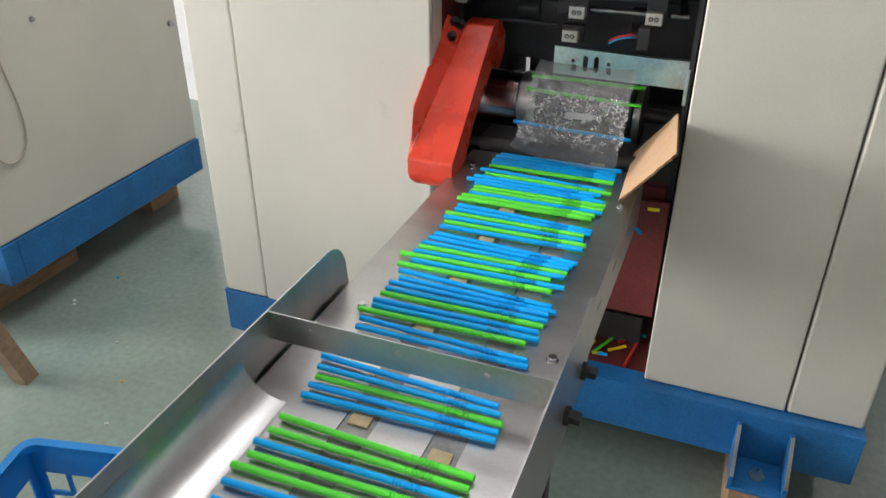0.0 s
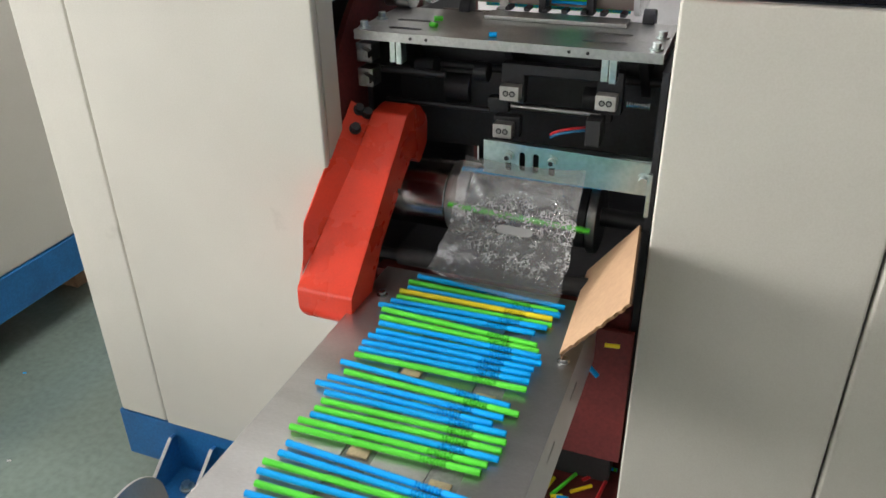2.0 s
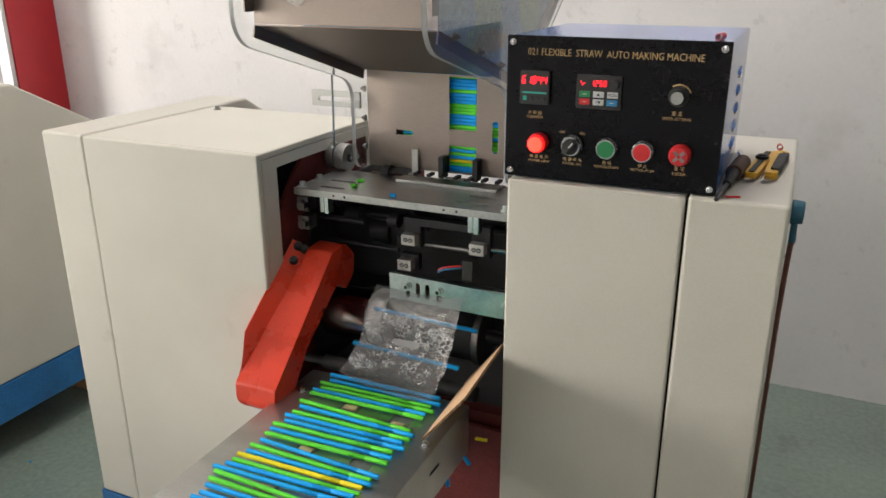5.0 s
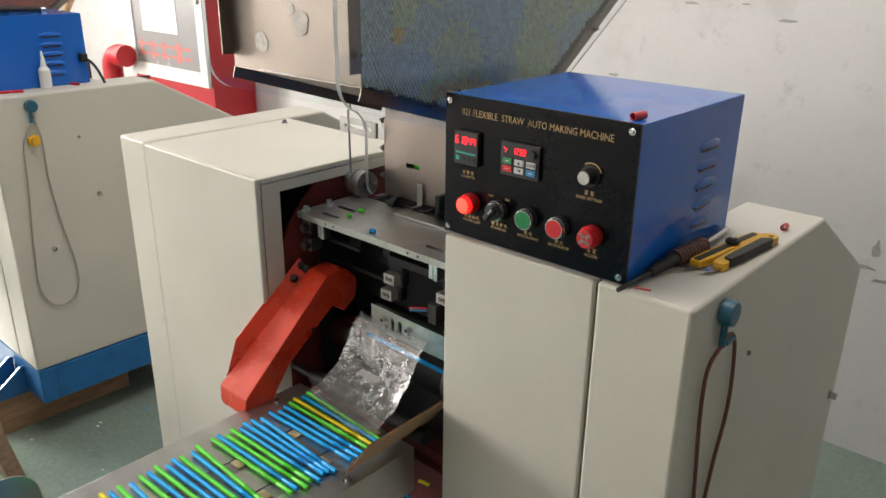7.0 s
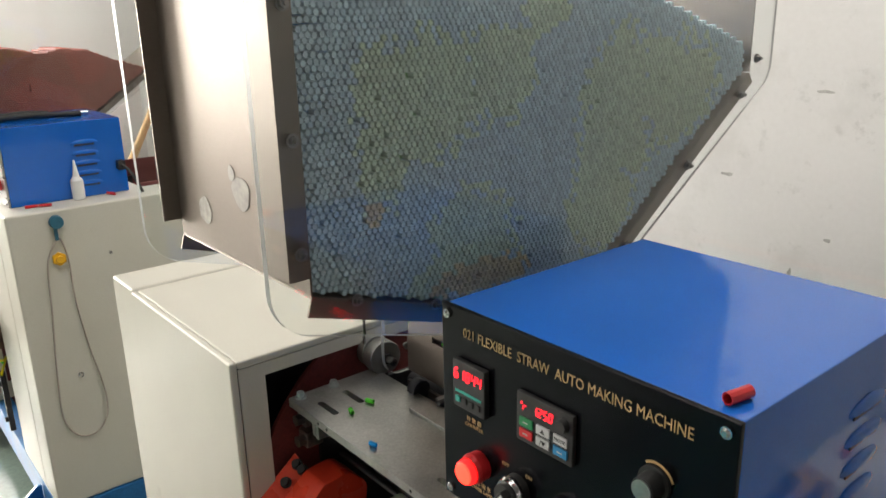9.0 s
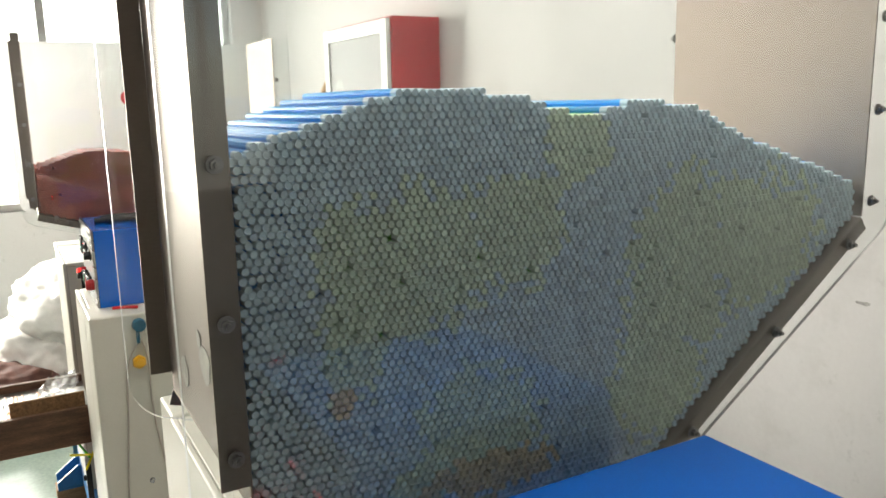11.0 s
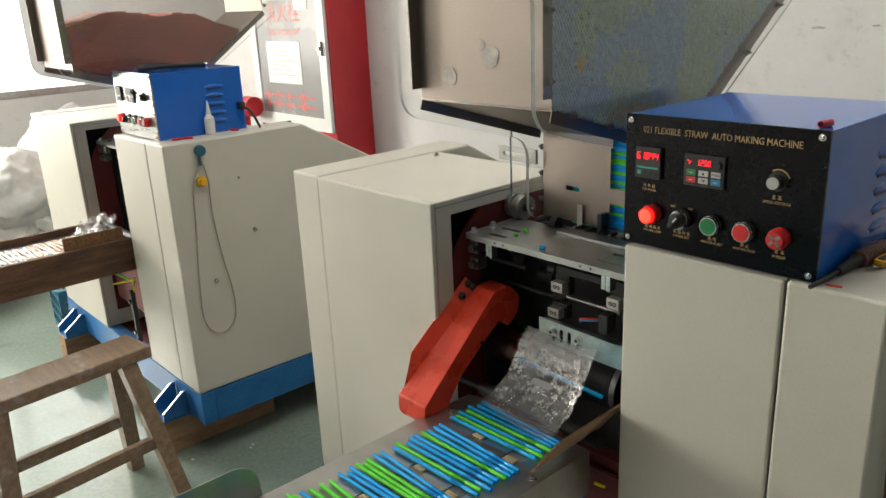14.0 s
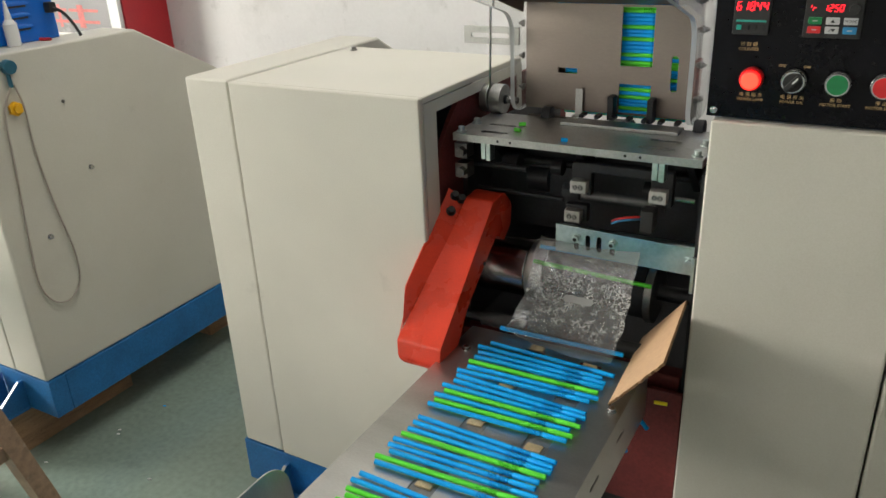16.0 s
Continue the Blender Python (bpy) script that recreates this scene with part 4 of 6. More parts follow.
def mechanism():
    th = thing("feed_mechanism", (0.03, 1.95, 0.4), "oily dark shafts, arms and drum inside the machine", "machine parts")
    part("rear_plate", bx(-0.16, 0.235, 2.30, 2.312, 0.233, 0.885), IRON, th)
    part("shroud", bx(-0.165, 0.237, 1.938, 1.941, 0.785, 0.972), IRON, th)
    # black sheets added at both sides in place of the shade in the gaps
    part("shade_plate", bx(-0.176, -0.168, 1.845, 2.29, 0.45, 0.965), IRON, th)
    part("shade_plate", bx(0.238, 0.246, 1.80, 2.29, 0.45, 0.965), IRON, th)
    part("under_plate", bx(-0.165, 0.237, 1.835, 2.29, 0.60, 0.606), IRON, th)
    for x0, x1, y, z, r, mt in ((-0.16, 0.235, 1.92, 0.915, 0.006, IRON), (-0.16, 0.235, 1.95, 0.875, 0.012, IRON), (-0.16, 0.235, 2.02, 0.945, 0.016, IRON), (-0.16, 0.235, 1.99, 0.83, 0.010, IRON), (-0.16, -0.06, 1.86, 0.918, 0.005, IRON), (-0.16, 0.0, 1.875, 0.868, 0.004, IRON), (-0.16, 0.235, 2.06, 0.80, 0.02, IRON)):
        part("shaft", cy((x0, y, z), (x1, y, z), r, 18), mt, th)
    for x, w, y, z, r in ((-0.12, 0.03, 1.90, 0.915, 0.016), (-0.03, 0.02, 1.90, 0.915, 0.014), (0.12, 0.03, 1.95, 0.875, 0.024), (-0.09, 0.04, 1.95, 0.875, 0.026), (0.03, 0.04, 2.02, 0.945, 0.03), (0.2, 0.02, 1.99, 0.83, 0.03)):
        part("collar", cy((x, y, z), (x + w, y, z), r, 20, bev=0.001), IRON, th)
    for x in (-0.14, 0.02, 0.20):
        part("arm", prism(rounded([(1.86, 0.96), (1.89, 0.97), (2.04, 0.86), (2.06, 0.76), (2.03, 0.76), (1.99, 0.84)], 0.012, 3), "x", x, x + 0.012, 0.001), IRON, th)
    def clamp(x, y, z, parent):
        clip = part("clamp", bx(x, x + 0.027, y, y + 0.018, z, z + 0.020, 0.0012), CLAMP, parent)
        for a in (0.009, 0.018):
            part("screw", merged(cy((x + a, y - 0.0005, z + 0.010), (x + a, y + 0.003, z + 0.010), 0.0042, 14)), RUBBER, parent)
            part("screw", cy((x + a, y - 0.0010, z + 0.010), (x + a, y + 0.003, z + 0.010), 0.0024, 10), BOLT, parent)
    # three slides that work up and down against each other
    upper = part("upper_slide", prism([(0.022, 0.890), (0.055, 0.890), (0.055, 0.930), (0.152, 0.930), (0.152, 0.888), (0.186, 0.888), (0.186, 0.945), (0.022, 0.945)], "y", 1.854, 1.872, 0.002), IRON, th)
    clamp(0.0255, 1.835, 0.899, upper)
    clamp(0.1545, 1.835, 0.899, upper)
    lower = part("lower_slide", bx(0.012, 0.050, 1.855, 1.872, 0.838, 0.868, 0.003), IRON, th)
    clamp(0.0165, 1.836, 0.8425, lower)
    rod = part("push_rod", merged(cy((0.03, 1.88, 0.873), (0.155, 1.88, 0.873), 0.0048, 16)), BOLT, th)
    part("rod_end", bx(-0.004, 0.028, 1.874, 1.892, 0.862, 0.884, 0.003), IRON, rod)
    part("rod_end", bx(0.156, 0.172, 1.874, 1.892, 0.864, 0.884, 0.003), IRON, rod)
    SLIDES.append((upper, lower, rod))
    for z, mt in ((0.872, RED_KEY), (0.868, BLUE_KEY)):
        part("wire", sweep(smooth_path([(0.10, 1.83, z - 0.012), (0.115, 1.815, z), (0.135, 1.82, z + 0.004), (0.15, 1.84, z)]), 0.0018, 6), mt, th)
    part("sensor", bx(0.147, 0.167, 1.822, 1.85, 0.852, 0.888, 0.002), RUBBER, th)
    part("spring", merged(*[cy((0.195 + 0.003 * i, 1.84, 0.908), (0.1965 + 0.003 * i, 1.84, 0.908), 0.0045, 10) for i in range(10)]), SHAFT, th)
    # left side blocks
    for z in (0.953, 0.918):
        part("bearing", merged(bx(-0.174, -0.150, 1.812, 1.84, z - 0.013, z + 0.013, 0.002), cy((-0.158, 1.800, z), (-0.158, 1.812, z), 0.009, 6)), BOLT, th)
    # drum under the film with its end discs
    part("drum", cy((-0.030, 1.905, 0.712), (0.150, 1.905, 0.712), 0.050, 40, bev=0.002), IRON, th)
    part("drum_collar", cy((-0.064, 1.905, 0.712), (-0.030, 1.905, 0.712), 0.055, 40, bev=0.003), COLLAR, th)
    part("drum_shaft", cy((-0.165, 1.905, 0.712), (-0.064, 1.905, 0.712), 0.054, 40, bev=0.003), GUNMETAL, th)
    part("end_disc", cy((0.152, 1.905, 0.712), (0.166, 1.905, 0.712), 0.056, 40, bev=0.003), BOLT, th)
    part("shaft_end", cy((0.166, 1.905, 0.712), (0.236, 1.905, 0.712), 0.014, 20), IRON, th)
    part("roller", cy((-0.10, 1.765, 0.672), (0.20, 1.765, 0.672), 0.014, 24), RUBBER, th)
    part("roller_shaft", cy((-0.165, 1.765, 0.672), (-0.10, 1.765, 0.672), 0.008, 16), IRON, th)
    part("cross_beam", bx(-0.16, 0.235, 1.80, 1.83, 0.56, 0.62, 0.003), MAROON, th)
    part("apron", bx(-0.17, 0.245, 1.780, 1.790, 0.36, 0.60, 0.001), MAROON, th, "maroon sheet metal apron")
    return th


def slotted_bracket():
    th = thing("slotted_bracket", (0.12, 1.82, 0.8), "zinc plated bracket plate with slots and two bolts", "bracket")
    out = [(0.010, 0.798), (0.240, 0.795), (0.240, 0.840), (0.010, 0.846)]
    holes = [slot(x, x + 0.0085, 0.806, 0.834) for x in (0.061, 0.080)] + [slot(0.041, 0.050, 0.804, 0.820), slot(0.102, 0.111, 0.804, 0.820)]
    pl = part("plate", ring_prism(out, holes, "y", 1.818, 1.8215), ZINC, th)
    part("top_lip", bx(0.010, 0.240, 1.8218, 1.835, 0.8385, 0.8415), ZINC, th)
    for x in (0.0455, 0.1065):
        part("bolt", merged(cy((x, 1.818, 0.826), (x, 1.8165, 0.826), 0.009, 20), cy((x, 1.8165, 0.826), (x, 1.810, 0.826), 0.006, 16, bev=0.0006)), ZINC, th)
        part("socket", cy((x, 1.8099, 0.826), (x, 1.8095, 0.826), 0.0036, 6), RUBBER, th)
    part("side_tab", bx(0.236, 0.2415, 1.795, 1.817, 0.775, 0.835, 0.001), ZINC, th)
    part("bolt", bolt_bm((0.229, 1.8175, 0.818), (0, -1, 0), 0.006, 0.008), ZINC, th)
    return th


def film_sheet():
    th = thing("plastic_sheet", (0.07, 1.76, 0.7), "crumpled clear plastic bag hanging over the straws", "plastic sheet")
    prof = [Vector((1.8165, 0.815))] + [Vector((p.x, p.y)) for p in smooth_path([(a, b, 0) for a, b in ((1.8165, 0.815), (1.802, 0.800), (1.787, 0.772), (1.770, 0.745), (1.745, 0.718), (1.718, 0.700), (1.690, 0.691))], 34)]
    ns = 200

    def layer(off, seed, x_a, x_b, f0=0.0, f1=1.0):
        bm = bmesh.new()
        grid = []
        for j, p in enumerate(prof):
            f = j / (len(prof) - 1)
            if f < f0 or f > f1:
                continue
            xa, xb = x_a - 0.014 * f ** 1.4 + 0.003 * noise.noise((f * 6, seed, 0)), x_b + 0.002 * f + 0.003 * noise.noise((f * 7, seed, 5))
            row = []
            for i in range(ns + 1):
                s = i / ns
                x = xa + (xb - xa) * s
                soft = 0.002 * noise.noise((x * 30, f * 4, seed)) + 0.0016 * noise.noise((x * 55, f * 9, seed + 3))
                band = math.exp(-((f - 0.44) / 0.20) ** 2) * max(0, min(1, 0.5 + 1.6 * noise.noise((x * 22, f * 5, 7)))) * min(1, 6 * s, 6 * (1 - s))
                q = Vector((x * 150 + 0.8 * noise.noise((x * 60, f * 12, seed)), f * 28, seed))
                crease = (0.5 - abs(noise.noise(q))) * 0.0030 + (0.5 - abs(noise.noise(q * 1.7))) * 0.0014
                w = soft + crease * band + 0.0007 * noise.noise((x * 90, f * 20, seed + 8))
                lift = 0.014 * (f ** 3) * max(0, 0.35 - s) + 0.006 * abs(2 * s - 1) ** 2
                y = p.x - w - lift * 0.5 - 0.013 * f * f * (2 * s - 1) - 0.010 * f ** 4 * (1 - (2 * s - 1) ** 4) - off
                row.append(bm.verts.new((x + 0.002 * noise.noise((f * 9, s * 5, seed + 1)), y, p.y + abs(w) + lift + off * 0.5)))
            grid.append(row)
        for a, b in zip(grid, grid[1:]):
            for i in range(ns):
                bm.faces.new((a[i], a[i + 1], b[i + 1], b[i]))
        return bm
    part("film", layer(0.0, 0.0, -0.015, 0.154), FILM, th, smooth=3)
    part("back_layer", layer(-0.002, 4.0, -0.012, 0.149, 0.0, 0.93), FILM_BACK, th, smooth=3)
    lab = prism(slot(0.052, 0.102, 0.7385, 0.7505), "y", 1.7455, 1.7460)
    part("handle_hole_tab", moved(lab, Matrix.Translation((0, 1.755, 0.745)) @ Matrix.Rotation(radians(-42), 4, "X") @ Matrix.Translation((0, -1.755, -0.745))), FILM_HAZE, th, "milky strip on the sheet")
    return th


def belt_guard():
    th = thing("belt_guard", (-0.14, 1.73, 0.64), "red painted sheet metal belt guard bolted to the frame", "belt guard")
    body = [(1.806, 0.872), (1.850, 0.876), (1.880, 0.846), (1.876, 0.808), (1.846, 0.786), (1.818, 0.806), (1.795, 0.790), (1.707, 0.722), (1.655, 0.652), (1.625, 0.634), (1.604, 0.655), (1.608, 0.690), (1.753, 0.823)]
    hood = prism(rounded(body, [0.012, 0.022, 0.022, 0.018, 0.004, 0.004, 0.003, 0.03, 0.02, 0.018, 0.02, 0.012, 0.05], 5), "x", -0.180, -0.098, 0.002, 2)
    for v in hood.verts:
        if v.co.x < -0.14:
            v.co.x += 0.028 * min(1, max(0, (v.co.z - 0.70) / 0.14)) + 0.014 * min(1, max(0, (0.678 - v.co.z) / 0.044)) ** 2
    part("hood", hood, RED, th)
    # a folded lip rises from the hood's outer edge
    fold = [(-0.150, 1.812, 0.866), (-0.150, 1.770, 0.832), (-0.166, 1.690, 0.764), (-0.178, 1.625, 0.708), (-0.181, 1.612, 0.684)]
    edge = [(-0.1835, 1.808, 0.884), (-0.1835, 1.758, 0.846), (-0.1845, 1.700, 0.802), (-0.1850, 1.652, 0.764), (-0.1840, 1.640, 0.716)]
    lip = bmesh.new()
    low, top, under = ([lip.verts.new(Vector(p) + Vector(d)) for p in ps] for ps, d in ((fold, (0, 0, 0)), (edge, (0, 0, 0)), (edge, (-0.002, 0.001, 0))))
    base = [lip.verts.new(Vector(p) + Vector((-0.003, 0.004, -0.006))) for p in fold]
    for i in range(len(fold) - 1):
        for p, q in ((low, top), (top, under), (under, base)):
            lip.faces.new((p[i], p[i + 1], q[i + 1], q[i]))
    for i in (0, len(fold) - 1):
        lip.faces.new((low[i], top[i], under[i], base[i]))
    bmesh.ops.recalc_face_normals(lip, faces=lip.faces)
    part("flange", lip, RED, th)
    for f, k in ((0.12, 0.62), (0.10, 0.28), (0.62, 0.52)):
        a, b = Vector(fold[0]).lerp(Vector(fold[1]), f), Vector(edge[0]).lerp(Vector(edge[1]), f)
        p = a.lerp(b, k)
        n = (Vector(fold[1]) - Vector(fold[0])).cross(b - a).normalized()
        n = n if n.x > 0 else -n
        part("bolt", merged(cy(p, p + n * 0.0025, 0.0085, 18), cy(p + n * 0.0025, p + n * 0.011, 0.0062, 16, bev=0.0008)), RUBBER, th)
    part("notch_screw", cy((-0.0975, 1.765, 0.775), (-0.0955, 1.765, 0.775), 0.0035, 10), RUBBER, th)
    return th

BED_Z = 0.668
SPEED = 0.0705  # belt, metres a second, towards the tray
LAND = 1.722    # where a straw comes to rest on the belt


def conveyor(tray=True):
    th = thing("conveyor", (0.045, 1.1, 0.0), "stainless steel belt conveyor with an end tray", "conveyor")
    y0, y1 = -0.55, 1.735
    x0, x1 = -0.105, 0.197
    slots = [rect(0.006, 0.041, y0 + 0.08, y1 - 0.03), rect(0.100, 0.135, y0 + 0.08, y1 - 0.03)]
    part("bed", ring_prism(rect(x0, x1, y0, y1), slots, "z", BED_Z - 0.002, BED_Z), BED, th)
    part("side_rail", bx(x0 - 0.002, x0 - 0.0002, y0, y1, 0.580, BED_Z, 0.0005), BED, th)
    part("side_rail", ring_prism(rect(y0, y1, 0.580, BED_Z), [slot(c, c + 0.035, 0.628, 0.634) for c in np.arange(-0.4, 1.62, 0.11)], "x", x1 + 0.0002, x1 + 0.002), BED, th)
    part("rail_liner", bx(x1 - 0.004, x1 - 0.001, y0 + 0.01, y1 - 0.01, 0.601, BED_Z - 0.003), IRON, th)
    part("pan", bx(x0, x1, y0, y1, 0.598, 0.600), IRON, th)
    for x in (0.0066, 0.1006):
        part("belt", bx(x, x + 0.0338, y0 + 0.085, y1 - 0.035, BED_Z - 0.006, BED_Z - 0.0012), BELT, th)
    for x, y in ((-0.067, 1.209), (-0.081, 1.662), (0.184, 1.60), (0.18, 1.19)):
        part("bolt", bolt_bm((x, y, BED_Z), (0, 0, 1), 0.005, 0.005), CHROME, th)
    for y in ((-0.45, 0.45, 1.178) if tray else (-0.45,)):
        for x in (x0 + 0.01, x1 - 0.03):
            part("leg", bx(x, x + 0.022, y, y + 0.022, 0.0, 0.597, 0.002), IRON, th)
    if not tray:
        for a in (x0 - 0.024, x1 + 0.0025):
            part("side_board", bx(a, a + 0.020, 0.4, y1, 0.576, 0.692, 0.003), DARK_WOOD, th, "brown stained wooden side board")
    if tray:
        wall = [(y0, 0.60), (y0, 0.735), (1.250, 0.735), (1.264, 0.60)]
        part("tray_wall", prism(rounded(wall, [0, 0.002, 0.045, 0.004], 8), "x", -0.1125, -0.1105), BED, th)
        part("tray_wall", prism(rounded([(y0, 0.60), (y0, 0.728), (1.16, 0.728), (1.250, 0.728), (1.268, 0.60)], [0, 0.002, 0, 0.006, 0.004], 4), "x", 0.2065, 0.2085), BED, th)
        part("divider", bx(-0.1103, 0.2063, 1.076, 1.0776, 0.699, 0.735), BED, th)
        part("divider_tab", bx(-0.1103, -0.093, 1.0778, 1.0790, 0.700, 0.733), BED, th)
        # the tray's rounded left cove
        cv = [(-0.110 + 0.05 * (1 - math.cos(a)), BED_Z + 0.0008 + 0.045 * (1 - math.sin(a))) for a in np.linspace(0, math.pi / 2, 9)]
        part("cove", prism(cv + [(c[0] - 0.0004, c[1] - 0.0004) for c in cv[::-1]], "y", y0, 1.02), BED, th)
        for y, z in ((1.228, 0.635), (1.142, 0.638)):
            part("knob", merged(cy((0.2086, y, z), (0.214, y, z), 0.011, 16), cy((0.214, y, z), (0.226, y, z), 0.008, 6)), RUBBER, th)
        for x, z in ((-0.058, 0.722), (0.044, 0.722), (0.140, 0.722)):
            part("rivet", cy((x, 1.0758, z), (x, 1.0745, z), 0.003, 10), CLAMP, th)
    return th


def straw_mesh(material):
    """A bendy straw along x: a hollow tube with a short ribbed stretch."""
    bm = bmesh.new()
    seg, r, ri = 12, 0.0037, 0.0031
    xs = [(-0.105, r), (0.040, r)]
    for i in range(8):
        a = 0.041 + i * 0.0037
        xs += [(a, r * 1.04), (a + 0.0013, r * 1.04), (a + 0.0018, r * 0.82), (a + 0.0032, r * 0.82)]
    xs += [(0.071, r), (0.105, r), (0.105, ri), (0.075, ri)]
    xs = [(-0.075, ri), (-0.105, ri)] + xs
    rings = [[bm.verts.new((x, q * math.cos(2 * math.pi * k / seg), q * math.sin(2 * math.pi * k / seg))) for k in range(seg)] for x, q in xs]
    for a, b in zip(rings, rings[1:]):
        for k in range(seg):
            bm.faces.new((a[k], a[(k + 1) % seg], b[(k + 1) % seg], b[k]))
    bmesh.ops.recalc_face_normals(bm, faces=bm.faces)
    return mesh_of("straw", bm, material, 0.7)


# drifts of straws on the belt, from the tray towards the machine: place at the clip's start, colours, spacing
DRIFTS = [
    (0.752, "GBBGBG", 0.0150), (0.862, "BB", 0.014), (0.906, "BGGBGG", 0.0170), (1.036, "BBGBB", 0.0145), (1.162, "BB", 0.013), (1.200, "GBBGBBBB", 0.0130),
    (1.317, "GBGBGBBB", 0.0124), (1.436, "BGBGBB", 0.0130), (1.530, "GGBGGBBBGB", 0.0123), (1.668, "GBBBBBGG", 0.0130),
    (1.776, "BBGYBGB", 0.0123), (1.878, "GBGBBGBG", 0.0138), (2.007, "GBGGBBBB", 0.0127), (2.125, "BBBGYBG", 0.0133),
    (2.236, "BGG", 0.0130), (2.277, "GBGGG", 0.0145), (2.367, "BBBGGGBB", 0.0118), (2.483, "BGBBBGBBB", 0.0130),
    (2.626, "BGBGBBB", 0.0128), (2.725, "BBGBBBB", 0.0142), (2.848, "BGBBGBG", 0.0150), (2.975, "BBGB", 0.014),
    (3.040, "GBBGBBGG", 0.0130), (3.160, "BGBBBGBB", 0.0130), (3.280, "GBBBGGBG", 0.0130), (3.400, "BGBBGBBG", 0.0130), (3.52, "BBGBGBB", 0.013),
]
PADS = [0.89, 1.020, 1.192, 1.307, 1.424, 1.520, 1.658, 1.766, 1.866, 1.998, 2.112, 2.224, 2.355, 2.475, 2.617, 2.714, 2.836]


def straws():
    """Loose straws that drop from the chute, slide under the film and ride the belt."""
    meshes = {k: straw_mesh(m) for k, m in zip("BGY", STRAW)}
    said = {"B": "bright blue plastic bendy straw lying on the conveyor", "G": "bright green plastic bendy straw lying on the conveyor", "Y": "yellow plastic bendy straw lying on the conveyor"}
    rnd = random.Random(3)
    made = []
    for u0, cols, pitch in DRIFTS:
        for i, c in enumerate(cols):
            u = u0 + i * pitch + rnd.uniform(-0.0012, 0.0012)
            skew = 1.8 * (1 - i / max(1, len(cols) - 1)) - 2.6 * (i == len(cols) - 1) - 1.2 * (i == len(cols) - 2) + rnd.uniform(-0.6, 0.6)
            ob = new("straw", meshes[c])
            tagged(ob, said[c], "straw", "straws on the conveyor")
            made.append((u, ob, 0.053 + rnd.uniform(-0.009, 0.005) - (0.012 if rnd.random() < 0.07 else 0), skew))
    made.sort(key=lambda s: s[0])
    return made


def pads():
    out = []
    me = mesh_of("belt_pad", bx(-0.0115, 0.0115, -0.008, 0.008, -0.0015, 0.0015, 0.0008), PAD)
    for u in PADS:
        for x, du in ((0.0235, 0.004), (0.1175, -0.014)):
            ob = new("belt_pad", me)
            tagged(ob, "tan ribbed rubber pad riding on the conveyor belt", "belt pad", "pads on the belt")
            out.append((u + du, ob, x))
    return out


def card_flap():
    th = thing("cardboard_flap", (0.2, 1.66, 0.68), "torn piece of brown corrugated cardboard propped beside the conveyor", "cardboard")
    A, B, C, D = Vector((0.179, 1.596, 0.681)), Vector((0.168, 1.805, 0.6755)), Vector((0.232, 1.804, 0.759)), Vector((0.253, 1.584, 0.776))
    bm = bmesh.new()
    n = (B - A).cross(D - A).normalized() * 0.0035
    pts = []
    rnd = random.Random(8)
    for p, q, k in ((A, B, 4), (B, C, 4), (C, D, 8), (D, A, 18)):
        for i in range(k):
            v = p.lerp(q, i / k)
            if i and p is D:
                v += (v - (A + C) / 2).normalized() * rnd.uniform(-0.003, 0.003)
            pts.append(v)
    a = [bm.verts.new(p) for p in pts]
    b = [bm.verts.new(p + n) for p in pts]
    bm.faces.new(a)
    bm.faces.new(b[::-1])
    for i in range(len(a)):
        j = (i + 1) % len(a)
        f = bm.faces.new((a[i], b[i], b[j], a[j]))
        f.material_index = 1
    bmesh.ops.recalc_face_normals(bm, faces=bm.faces)
    ob = part("sheet", bm, CARD, th, smooth=0)
    ob.data.materials.append(CARD_EDGE)
    return th


